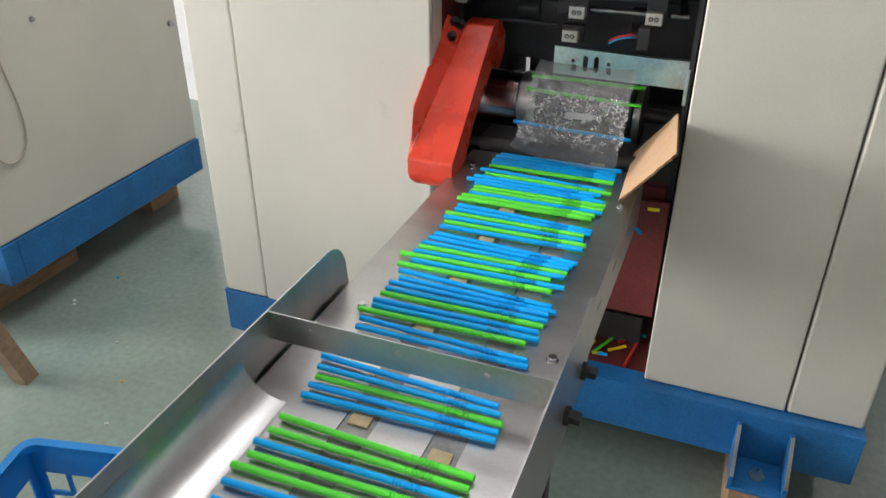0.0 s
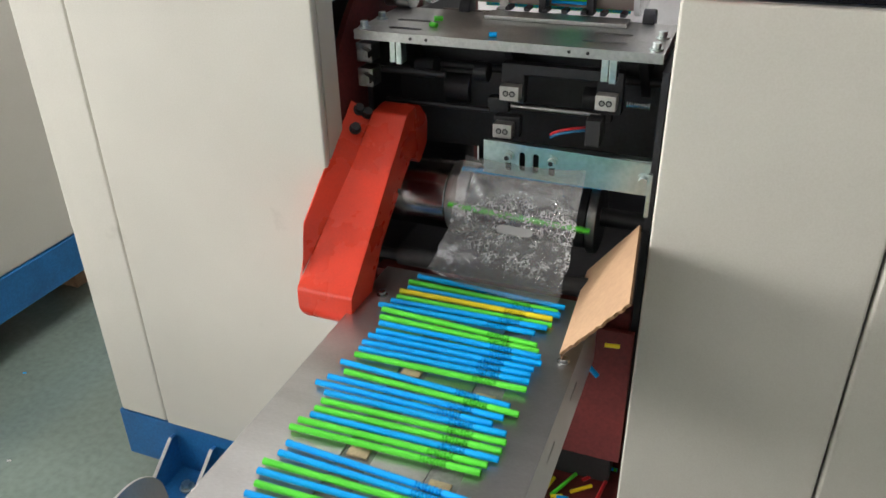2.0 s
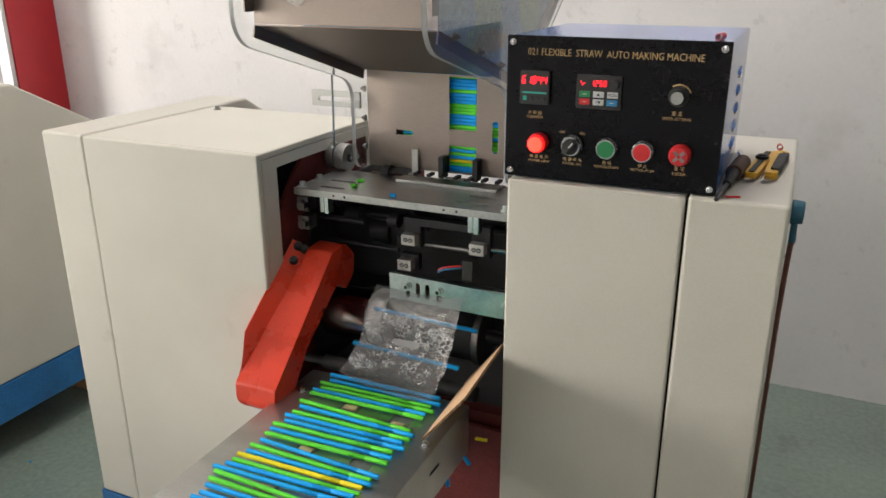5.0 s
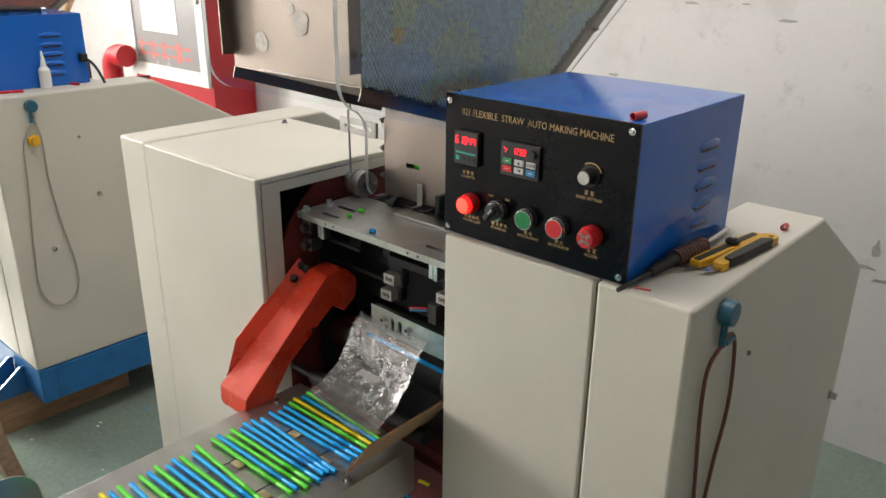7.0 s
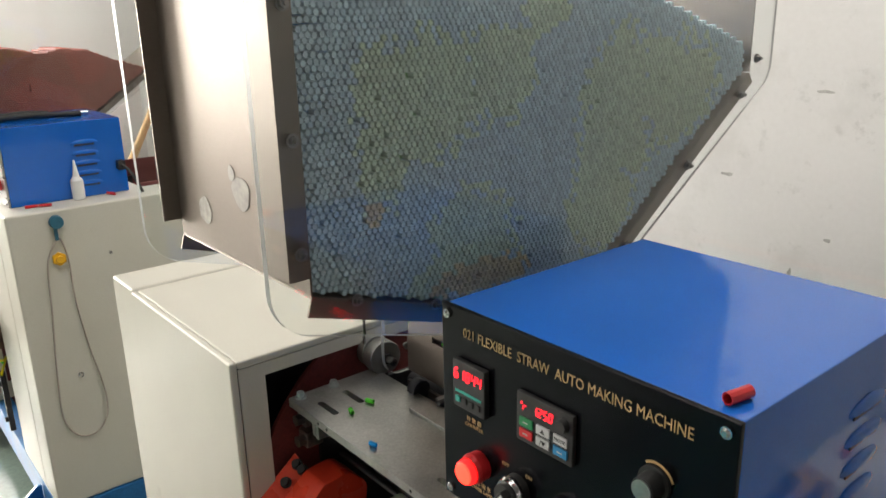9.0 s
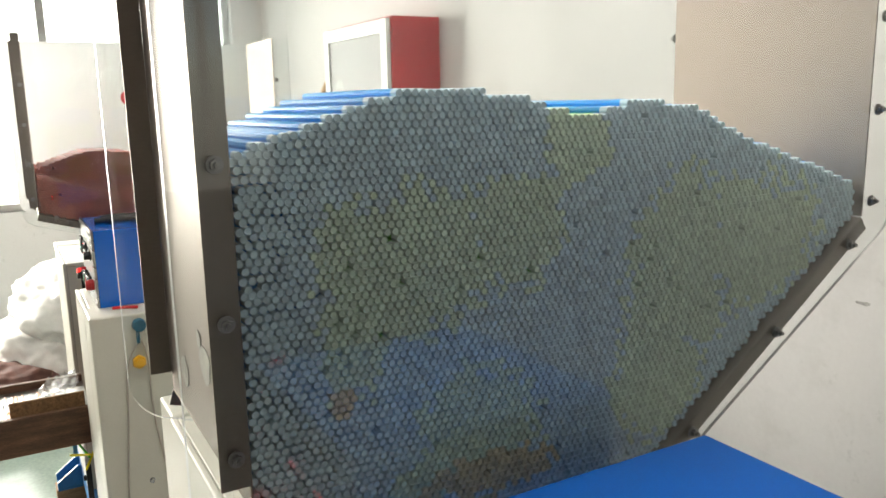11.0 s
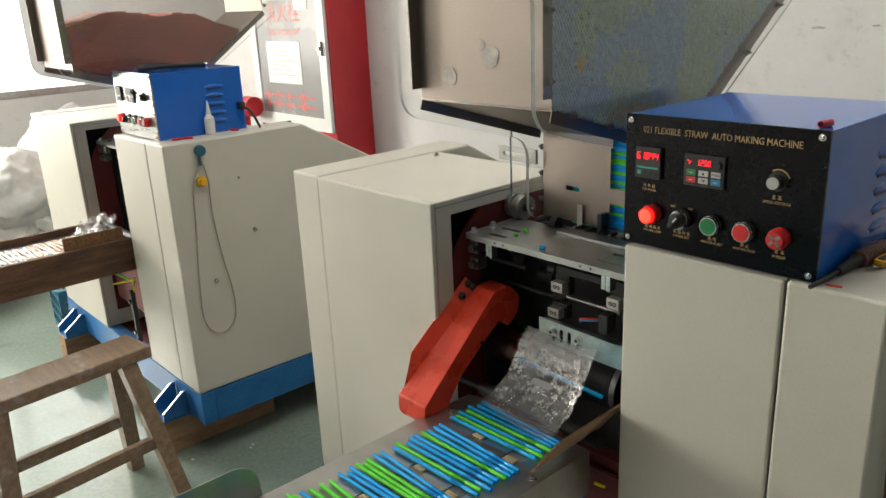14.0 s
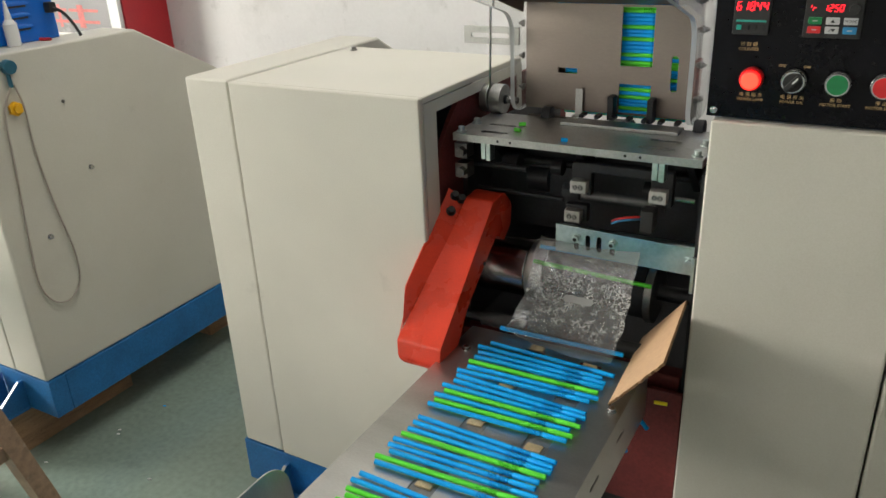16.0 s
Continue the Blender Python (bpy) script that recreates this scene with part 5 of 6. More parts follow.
def motions():
    slow = SPEED
    order = STRAWS
    land = [(u - LAND) / slow for u, *_ in order]
    for k, (u, ob, x, skew) in enumerate(order):
        t_on = land[k]
        rows = []

        def on_belt(t):
            y = u - slow * t
            z = BED_Z + 0.0060
            return pose(x, y, z, 0, 0, skew)
        if t_on <= 0.0:
            rows = [(0.0, on_belt(0)), (16.0, on_belt(16.0))]
        else:
            # queue in the chute, leave over the drum, slide under the film, land
            q0 = t_on - 0.62
            before = [t for t in land if 0 < t]
            idx = before.index(t_on)

            def queue(t):
                ahead = sum(1 for v in before[:idx] if v - 0.62 > t)
                return pose(0.062 if ahead < 27 else 0.046, 1.988, 0.992 + 0.0064 * ahead)
            if q0 > 0:
                rows.append((0.0, queue(0.0)))
                if q0 > 1.2:
                    for s in np.arange(1.0, q0 - 0.1, 1.0):
                        rows.append((float(round(s * 30) / 30), queue(s)))
                rows.append((round(q0 * 30) / 30, pose(0.062, 1.988, 0.992)))
            flight = [(-0.52, pose(0.060, 1.962, 0.800, 0, 0, 0)), (-0.42, pose(0.060, 1.885, 0.768, 0, 0, 0)), (-0.28, pose(0.06, 1.855, 0.748, 0, 1.5, -1)), (-0.14, pose(0.059, 1.775, 0.713, 0, 1, -2)), (-0.03, pose(x, LAND + 0.012, BED_Z + 0.010, 0, 0, skew * 0.5))]
            for dt, m in flight:
                if t_on + dt > 0.02 and t_on + dt < 16.0:
                    if not rows and t_on + dt > 0.05:
                        rows.append((0.0, m))
                    rows.append((t_on + dt, m))
            if t_on < 15.95:
                for s in [0.10, 0.20, 0.35, 0.6] + list(np.arange(1.0, 16.0, 1.0)):
                    if t_on + s < 15.9:
                        rows.append((t_on + float(s), on_belt(t_on + float(s))))
                rows.append((16.0, on_belt(16.0)))
            else:
                rows.append((16.0, rows[-1][1]))
            if rows[0][0] > 0:
                rows.insert(0, (0.0, rows[0][1]))
            clean = []
            for t, m in rows:
                if not clean or frame(t) > frame(clean[-1][0]):
                    clean.append((t, m))
            rows = clean
        walk(ob, rows)
    for k in (0, 1, 2):
        rows = []
        for i in range(321):
            a = 0.5 - 0.5 * math.cos(2 * math.pi * (i * 0.05 - 3.0) / 0.2035)
            rows.append((i * 0.05, pose(0, 0, a * (-0.016, 0.013, 0.048)[k])))
        walk(SLIDES[0][k], rows)
    for u, ob, x in PAD_SET:
        t_up = (u - LAND) / slow
        rows = [(16.0, pose(x, u - slow * 16.0, BED_Z + 0.0004))]
        if t_up <= 0.6:
            rows.insert(0, (0.0, pose(x, u, BED_Z + 0.0004)))
        else:
            # rides back under the bed and comes up round the end roller
            rows = [(0.0, pose(x, LAND - slow * (t_up - 0.6), BED_Z - 0.040, -180))]
            for k in range(5):
                a = math.pi * k / 4
                rows.append((t_up - 0.6 + 0.15 * k, pose(x, LAND + 0.02 * math.sin(a), BED_Z - 0.02 - 0.02 * math.cos(a), -180 + 45 * k)))
            for s in [0.1, 0.25, 0.5] + list(np.arange(1.0, 16.0, 1.0)):
                if t_up + s < 15.9:
                    rows.append((t_up + float(s), pose(x, u - slow * (t_up + float(s)), BED_Z + 0.0004)))
            rows.append((16.0, pose(x, u - slow * 16.0, BED_Z + 0.0004)))
            rows = [r for r in rows if r[0] < 16.0] + ([rows[-1]] if t_up < 15.9 else [(16.0, [r for r in rows if r[0] < 16.0][-1][1])])
        walk(ob, rows)

def plug_and_cord(brown=True):
    """A round socket plug on the cabinet flank with its hanging cord."""
    th = thing("power_plug", (0.66, 1.83, 1.0), "blue round plug with a cord hanging on the cabinet side", "plug")
    part("plug", merged(cy((0.641, 1.835, 1.032), (0.658, 1.835, 1.032), 0.0175, 24, 0.016, 0.002), bx(0.643, 0.652, 1.826, 1.835, 0.985, 1.018, 0.003)), TEAL_CRATE, th)
    if brown:
        part("cord", sweep(smooth_path([(0.648, 1.831, 0.99), (0.646, 1.80, 0.965), (0.645, 1.80, 0.90), (0.645, 1.815, 0.80), (0.645, 1.83, 0.68), (0.646, 1.835, 0.5), (0.65, 1.85, 0.42)]), 0.0028), BROWN_CORD, th)
        part("cord", sweep(smooth_path([(0.648, 1.838, 0.995), (0.648, 1.862, 0.992), (0.646, 1.884, 0.955), (0.645, 1.895, 0.87), (0.645, 1.872, 0.78), (0.645, 1.858, 0.68), (0.646, 1.852, 0.5), (0.65, 1.85, 0.42)]), 0.0028), BROWN_CORD, th)
        part("clip", bx(0.645, 0.653, 1.836, 1.864, 0.985, 0.993, 0.003), TEAL_CRATE, th)
    else:
        pts = [(0.648, 1.831, 0.99), (0.646, 1.80, 0.93), (0.645, 1.79, 0.80), (0.645, 1.775, 0.62), (0.645, 1.772, 0.50), (0.645, 1.80, 0.44), (0.645, 1.845, 0.43), (0.645, 1.88, 0.47), (0.645, 1.885, 0.55), (0.645, 1.865, 0.68), (0.645, 1.85, 0.82), (0.646, 1.85, 0.93), (0.648, 1.838, 0.99)]
        part("cord", sweep(smooth_path(pts), 0.0024), CORD, th)
        part("hook", merged(cy((0.641, 1.828, 0.936), (0.652, 1.828, 0.936), 0.018, 6, bev=0.002), cy((0.652, 1.828, 0.936), (0.660, 1.828, 0.936), 0.010, 20, bev=0.001)), AMBER, th, "yellow plastic hook")
    return th


def screwdriver():
    th = thing("screwdriver", (0.56, 1.85, 1.0625), "screwdriver with a brown ribbed handle beside the control box", "screwdriver")
    a, b, c, d = Vector((0.548, 1.733, 1.0655)), Vector((0.554, 1.802, 1.0695)), Vector((0.558, 1.858, 1.0735)), Vector((0.565, 1.930, 1.0750))
    part("shank", cy(a, b, 0.0032, 12), IRON, th)
    part("collar", cy(b, c, 0.0058, 16, 0.0088), RUBBER, th)
    n = 9
    prof = [(0.0, 0.0075)] + [(k / n + f / n, 0.0120 if 0 < i < 3 else 0.0110) for k in range(n) for i, f in enumerate((0.02, 0.15, 0.8, 0.95))] + [(1.0, 0.008)]
    along = (d - c).normalized()
    side = along.orthogonal().normalized()
    up = along.cross(side)
    bm = bmesh.new()
    rings = [[bm.verts.new(c.lerp(d, f) + q * (math.cos(2 * math.pi * k / 16) * side + math.sin(2 * math.pi * k / 16) * up)) for k in range(16)] for f, q in prof]
    for a_, b_ in zip(rings, rings[1:]):
        for k in range(16):
            bm.faces.new((a_[k], a_[(k + 1) % 16], b_[(k + 1) % 16], b_[k]))
    bm.faces.new(rings[0])
    bm.faces.new(rings[-1])
    bmesh.ops.recalc_face_normals(bm, faces=bm.faces)
    part("handle", bm, HANDLE, th)
    part("end_pin", cy((0.5645, 1.930, 1.0749), (0.5525, 2.042, 1.0672), 0.0040, 12), SHAFT, th)
    return th


def snap_cutter():
    th = thing("snap_off_cutter", (0.589, 1.956, 1.0625), "yellow snap-off cutter with round black lock wheel on the cabinet", "knife")
    at = Matrix.Translation((0.589, 1.956, 1.0630)) @ Matrix.Rotation(radians(-6), 4, "Z")
    body = part("body", moved(prism(rounded([(-0.008, -0.084), (0.008, -0.084), (0.0105, -0.06), (0.0105, 0.06), (0.007, 0.084), (-0.006, 0.084), (-0.0105, 0.05), (-0.0105, -0.06)], 0.003, 3), "z", 0, 0.010, 0.0018), at), AMBER, th)
    part("channel", moved(bx(-0.0042, 0.0042, -0.080, 0.074, 0.0095, 0.0116, 0.0006), at), RUBBER, body, "black slider channel")
    part("lock_wheel", moved(merged(cy((0, 0.012, 0.0118), (0, 0.012, 0.0165), 0.0100, 20, bev=0.001), cy((0, 0.012, 0.0165), (0, 0.012, 0.0185), 0.0072, 6, bev=0.0006)), at), IRON, th, "black lock wheel")
    part("screw", moved(cy((0, 0.012, 0.0186), (0, 0.012, 0.0196), 0.0030, 12), at), SHAFT, th)
    part("blade", moved(prism([(-0.0065, -0.080), (0.0065, -0.080), (0.0065, -0.100), (-0.0065, -0.112)], "z", 0.0040, 0.0048), at), SHAFT, th, "bare steel blade")
    return th


def utility_knife():
    th = thing("utility_knife", (0.612, 1.96, 1.0625), "yellow utility knife with a black rubber grip, lying on the cabinet", "knife")
    at = Matrix.Translation((0.610, 1.962, 1.0630)) @ Matrix.Rotation(radians(-3), 4, "Z")
    shell = rounded([(-0.007, -0.078), (0.008, -0.080), (0.011, -0.066), (0.000, -0.052), (-0.002, 0.0), (0.000, 0.046), (0.013, 0.060), (0.014, 0.080), (0.002, 0.088), (-0.010, 0.078), (-0.0085, 0.03), (-0.0085, -0.05)], 0.004, 3)
    part("body", moved(ring_prism(shell, [slot(0.001, 0.009, 0.070, 0.078)], "z", 0, 0.0105), at), AMBER, th)
    part("grip", moved(prism(rounded([(-0.0015, -0.058), (0.009, -0.062), (0.0125, -0.03), (0.013, 0.02), (0.0155, 0.056), (0.011, 0.062), (0.000, 0.048)], 0.004, 3), "z", 0.0002, 0.0135, 0.0028), at), RUBBER, th, "black rubber grip")
    part("blade", moved(prism([(-0.008, -0.070), (0.006, -0.074), (0.004, -0.098), (-0.009, -0.108)], "z", 0.0035, 0.0045), at), SHAFT, th, "bare steel blade")
    return th


def scrap(x, y, z, rz, material, label, length=0.012, tilt=0.0, r=0.0033):
    bm = bmesh.new()
    seg = 10
    rings = [[bm.verts.new((px, q * math.cos(2 * math.pi * k / seg), q * math.sin(2 * math.pi * k / seg))) for k in range(seg)] for px, q in ((-length / 2 + 0.002, r * 0.82), (-length / 2, r * 0.82), (-length / 2, r), (length / 2, r), (length / 2, r * 0.82), (length / 2 - 0.002, r * 0.82))]
    for a, b in zip(rings, rings[1:]):
        for k in range(seg):
            bm.faces.new((a[k], a[(k + 1) % seg], b[(k + 1) % seg], b[k]))
    bmesh.ops.recalc_face_normals(bm, faces=bm.faces)
    ob = new("straw_scrap", mesh_of("straw_scrap", bm, material))
    ob.matrix_world = Matrix.Translation(ORG) @ pose(x, y, z + r + length / 2 * abs(math.sin(radians(tilt))), 0, tilt, rz)
    return tagged(ob, label, "straw scrap", "straw scraps")


def bottle(x, y, z):
    th = thing("glue_bottle", (x, y, z), "small white glue bottle with a pointed nozzle", "bottle")
    part("body", cy((x, y, z), (x, y, z + 0.052), 0.016, 24, bev=0.003), WHITE, th)
    part("shoulder", cy((x, y, z + 0.052), (x, y, z + 0.062), 0.0155, 24, 0.008), WHITE, th)
    part("nozzle", cy((x, y, z + 0.0622), (x, y, z + 0.105), 0.0085, 18, 0.0022), WHITE, th)
    return th


def stool():
    c = Vector((-1.275, 1.247, 0))
    th = thing("wooden_stool", c, "worn brown wooden bench stool with splayed legs", "stool")
    rot = Matrix.Translation(c) @ Matrix.Rotation(radians(7), 4, "Z")

    def put(bm):
        return moved(bm, rot)

    def beam(a, b, wx, wy, k=0.9):
        """A square timber from b on the floor up to a."""
        bm = bmesh.new()
        lo = [bm.verts.new(b + Vector((p * wx * k, q * wy * k, 0))) for p, q in ((-1, -1), (1, -1), (1, 1), (-1, 1))]
        hi = [bm.verts.new(a + Vector((p * wx, q * wy, 0))) for p, q in ((-1, -1), (1, -1), (1, 1), (-1, 1))]
        bm.faces.new(lo[::-1])
        bm.faces.new(hi)
        for i in range(4):
            bm.faces.new((lo[i], lo[(i + 1) % 4], hi[(i + 1) % 4], hi[i]))
        return bevelled(bm, 0.003)
    part("seat", put(bx(-0.072, 0.072, -0.25, 0.25, 0.464, 0.502, 0.005, 3)), WOOD, th)
    for sx in (-1, 1):
        for sy in (-1, 1):
            part("leg", put(beam(Vector((sx * 0.042, sy * 0.180, 0.464)), Vector((sx * 0.155, sy * 0.240, 0.0)), 0.020, 0.024)), WOOD, th)
        part("side_rail", put(bx(sx * 0.103 - 0.011, sx * 0.103 + 0.011, -0.198, 0.198, 0.195, 0.232, 0.002)), WOOD, th)
    part("stretcher", put(bx(-0.072, 0.072, -0.212, -0.192, 0.30, 0.33, 0.002)), WOOD, th)
    return th


def crate(corner, turn, lx, ly, h, material, label):
    c = Vector((*corner, 0))
    th = thing("plastic_crate", c, label, "crate", "plastic crates")
    m = Matrix.Translation(c) @ Matrix.Rotation(radians(turn), 4, "Z")

    def put(bm):
        return moved(bm, m)
    part("bottom", put(bx(0.01, lx - 0.01, -ly + 0.01, -0.01, 0.002, 0.008)), material, th)

    def grid(a0, a1):
        n = max(3, round((a1 - a0) / 0.05))
        w = (a1 - a0 - 0.03) / n
        return [rect(a0 + 0.015 + i * w + 0.004, a0 + 0.015 + (i + 1) * w - 0.004, z, z + 0.045) for i in range(n) for z in (0.03, 0.085, 0.14) if z + 0.05 < h - 0.03]
    part("wall", put(ring_prism(rect(0, lx, 0.001, h - 0.002), grid(0, lx), "y", -0.004, 0)), material, th)
    part("wall", put(ring_prism(rect(0, lx, 0.001, h - 0.002), grid(0, lx), "y", -ly, -ly + 0.004)), material, th)
    part("wall", put(ring_prism(rect(-ly + 0.0042, -0.0042, 0.001, h - 0.002), grid(-ly + 0.0042, -0.0042), "x", 0, 0.004)), material, th)
    part("wall", put(ring_prism(rect(-ly + 0.0042, -0.0042, 0.001, h - 0.002), grid(-ly + 0.0042, -0.0042), "x", lx - 0.004, lx)), material, th)
    part("rim", put(ring_prism(rounded(rect(-0.012, lx + 0.012, -ly - 0.012, 0.012), 0.03, 6), [rounded(rect(0.004, lx - 0.004, -ly + 0.004, -0.004), 0.02, 6)], "z", h - 0.014, h)), material, th)
    return th


def hydrant():
    th = thing("fire_hydrant_cabinet", (-2.95, 3.2, 0.0), "red wall cabinet with a white framed glass hydrant door", "hydrant cabinet")
    x0, x1, y0, z0, z1 = -3.28, -2.50, 3.085, 0.60, 1.95
    part("body", bx(x0, x1, y0, 3.329, z0, z1, 0.003), HYDRANT_RED, th)
    F = y0 - 0.001
    door = part("door_frame", ring_prism(rect(x0 + 0.01, x1 - 0.012, z0 + 0.19, z1 - 0.01), [rect(x0 + 0.07, x1 - 0.075, z0 + 0.26, z1 - 0.07)], "y", F - 0.02, F), WHITE, th)
    part("pane", bx(x0 + 0.0701, x1 - 0.0751, F - 0.012, F - 0.006, z0 + 0.2601, z1 - 0.0701), HYDRANT_GREY, door)
    G = F - 0.0123

    def face(x, z):
        return Matrix.Translation((x, G, z)) @ Matrix.Rotation(radians(90), 4, "X")
    words("消火栓", 0.12, RED_PRINT, door, face(-2.915, 1.405))
    words("FIRE HYDRANT", 0.05, RED_PRINT, door, face(-2.915, 1.305))
    for k, w in enumerate((0.10, 0.10, 0.09, 0.20)):
        x = -3.19 + sum((0.10, 0.10, 0.09, 0.20)[:k]) + 0.015 * k
        part("print_mark", merged(bx(x, x + w, G - 0.0004, G, 0.955, 0.968), bx(x, x + w, G - 0.0004, G, 0.905, 0.918), bx(x + w * 0.3, x + w * 0.5, G - 0.0006, G, 0.885, 0.985)), RED_PRINT, door, smooth=0)
    part("notice", bx(-3.115, -2.765, G - 0.002, G - 0.0005, 1.030, 1.258), PAPER, door, "white printed notice sheet")
    part("notice_print", merged(*[bx(-3.07, -2.83 - 0.04 * (i % 3), G - 0.0028, G - 0.0021, 1.075 + i * 0.026, 1.080 + i * 0.026) for i in range(6)]), GREY, door, smooth=0)
    part("notice", bx(-2.79, -2.66, G - 0.002, G - 0.0005, 1.42, 1.52), PAPER, door, "small white paper slip")
    part("lock", merged(bx(x1 - 0.055, x1 - 0.035, F - 0.034, F - 0.0202, 1.19, 1.26, 0.002), cy((x1 - 0.045, F - 0.034, 1.225), (x1 - 0.045, F - 0.045, 1.225), 0.010, 14)), BOLT, door)
    pipe = thing("fire_pipe", (-3.38, 3.2, 0.0), "red painted steel fire pipe with an elbow", "pipe")
    part("riser", cy((-3.38, 3.0, 0.0), (-3.38, 3.0, 0.80), 0.055, 24), HYDRANT_RED, pipe)
    arc = [(-3.38 + 0.09 * (1 - math.cos(a)), 3.0, 0.80 + 0.09 * math.sin(a)) for a in np.linspace(0, math.pi / 2, 9)]
    part("elbow", sweep(arc, 0.055, 20), HYDRANT_RED, pipe)
    part("stub", cy((-3.29, 3.0, 0.89), (-3.20, 3.0, 0.89), 0.058, 24), HYDRANT_RED, pipe)
    return th


def sack_mesh(c, s, seed):
    bm = bmesh.new()
    bmesh.ops.create_icosphere(bm, subdivisions=5, radius=1)
    for v in bm.verts:
        p = v.co.copy()
        k = 1 + 0.16 * noise.noise(p * 2.2 + Vector((seed, 0, 0))) + 0.07 * noise.noise(p * 6 + Vector((0, seed, 0))) + 0.10 * (0.35 - abs(noise.noise(p * 3.4 + Vector((seed, seed, 0))))) + 0.05 * (0.35 - abs(noise.noise(p * 8 + Vector((0, 3, seed)))))
        v.co = Vector((p.x * s[0] * k, p.y * s[1] * k, max(-0.75, p.z) * s[2] * k))
    z0 = min(v.co.z for v in bm.verts)
    for v in bm.verts:
        v.co += Vector((c[0], c[1], c[2] - z0))
    return bm


def sack(c, s, seed):
    return single("plastic_sack", sack_mesh(c, s, seed), SACK, "full white woven plastic sack slumped on the floor", "sack", "sacks in the corner", smooth=3)


def wall_marks():
    rnd = random.Random(4)
    for x, z, w, h in ((-0.15, 1.305, 0.05, 0.008), (0.15, 1.27, 0.05, 0.01), (-0.10, 0.926, 0.02, 0.012), (-0.19, 0.81, 0.012, 0.03), (-0.62, 1.07, 0.04, 0.007), (0.02, 1.31, 0.03, 0.006), (0.45, 0.60, 0.12, 0.012), (0.50, 0.66, 0.02, 0.05), (0.55, 0.57, 0.09, 0.012), (-0.40, 1.06, 0.04, 0.01)):
        pts = [(x + w * math.cos(a) * rnd.uniform(0.4, 0.6), z + h * math.sin(a) * rnd.uniform(0.3, 0.7)) for a in np.linspace(0, 2 * math.pi, 13)[:-1]]
        single("wall_scuff", prism(pts, "y", 3.3285, 3.3297), SCUFF, "grey scuff mark on the white wall", "scuff mark", kind="structure", smooth=0)


control_box()
# end colours are paled to hold the acrylic's haze and reflections
PACK = [pack_material(n + e, c) for n, ends in (("blue", ((0.0, 0.36, 0.85), (0.67, 0.83, 0.93))), ("green", ((0.19, 0.70, 0.03), (0.76, 0.89, 0.73))), ("tan", ((0.85, 0.62, 0.01), (0.90, 0.78, 0.52)))) for e, c in zip(("_packed_straw", "_hazed_straw_end"), ends)]
hopper(PACK)
feed_table()
weight_pulley()
mechanism()
slotted_bracket()
film_sheet()
belt_guard()
conveyor()
card_flap()
STRAWS = straws()
PAD_SET = pads()
plug_and_cord(True)
screwdriver()
snap_cutter()
utility_knife()
scrap(-0.077, 1.878, 0.987, 25, STRAW[1], "short green straw cutting on the plate")
scrap(-0.070, 1.842, 0.987, -20, STRAW[1], "short green straw cutting on the plate", 0.011)
scrap(0.022, 1.815, 0.987, 10, STRAW[0], "short blue straw cutting on the plate", 0.010)
scrap(0.526, 1.782, 1.2642, 80, RED_KEY, "short red tube on the control box edge", 0.022, 0, 0.0048)
scrap(0.612, 2.110, 1.062, 95, RED_KEY, "small red plastic scrap on the cabinet", 0.014, 0, 0.005)
scrap(0.566, 1.762, 1.062, 15, RED_KEY, "flat red plastic shaving on the cabinet", 0.020, 0, 0.0015)
for x, y, rz, mt, ln, tl in ((0.130, 1.815, 75, STRAW[2], 0.05, 0), (0.150, 1.800, 20, STRAW[2], 0.02, 0), (0.160, 1.84, 65, STRAW[1], 0.09, 0), (0.185, 1.83, 40, STRAW[2], 0.04, 0), (0.16, 1.80, 5, STRAW[0], 0.02, 0), (0.155, 1.89, 3, STRAW[0], 0.16, 0), (0.185, 1.90, -8, STRAW[1], 0.10, 0), (0.215, 1.82, 82, RED_KEY, 0.09, 0), (0.12, 1.86, 30, STRAW[0], 0.05, 0), (0.20, 1.87, 50, RED_KEY, 0.05, 0)):
    scrap(x, y, 0.232, rz, mt, "crumpled waste straw fallen under the conveyor", ln, tl)
scrap(0.222, 1.735, 0.605, 8, STRAW[2], "yellow straw offcut caught beside the conveyor", 0.02, 0, 0.003)
for x, y, z, rz in ((0.190, 1.725, 0.565, -30), (0.178, 1.69, 0.545, -60)):
    scrap(x, y, z, rz, STRAW[0], "blue straw offcut caught under the conveyor", 0.05, 25, 0.0036)
single("waste_bin", merged(bx(0.085, 0.225, 1.86, 1.99, 0.2325, 0.30, 0.003)), RUBBER, "small black box in the machine base", "box")
for pts, mt, nm in (([(0.385, 1.64, 0.004), (0.40, 1.61, 0.006), (0.395, 1.585, 0.004), (0.405, 1.565, 0.01)], PINK, "pink"), ([(0.375, 1.572, 0.004), (0.40, 1.560, 0.012), (0.42, 1.575, 0.006), (0.41, 1.59, 0.004)], PINK, "pink")):
    single("straw_scrap", sweep(smooth_path(pts), 0.0042, 8), mt, "crumpled " + nm + " straw waste on the floor", "straw scrap", "straw scraps")
scrap(0.415, 1.66, 0.0, 120, STRAW[0], "thin blue straw offcut on the floor", 0.07, 0, 0.003)
scrap(0.430, 1.605, 0.0, 95, STRAW[1], "short green straw offcut on the floor", 0.02, 0, 0.004)
for x, y, mt in ((-1.295, 1.81, WHITE), (-1.282, 1.795, WHITE), (-1.268, 1.951, STRAW[0]), (-0.93, 1.58, AMBER), (-1.36, 1.62, WHITE), (-0.86, 1.45, WHITE), (-1.05, 1.70, WHITE)):
    scrap(x, y, 0.0, 30, mt, "tiny plastic chip on the painted floor", 0.008, 0, 0.002)
stool()
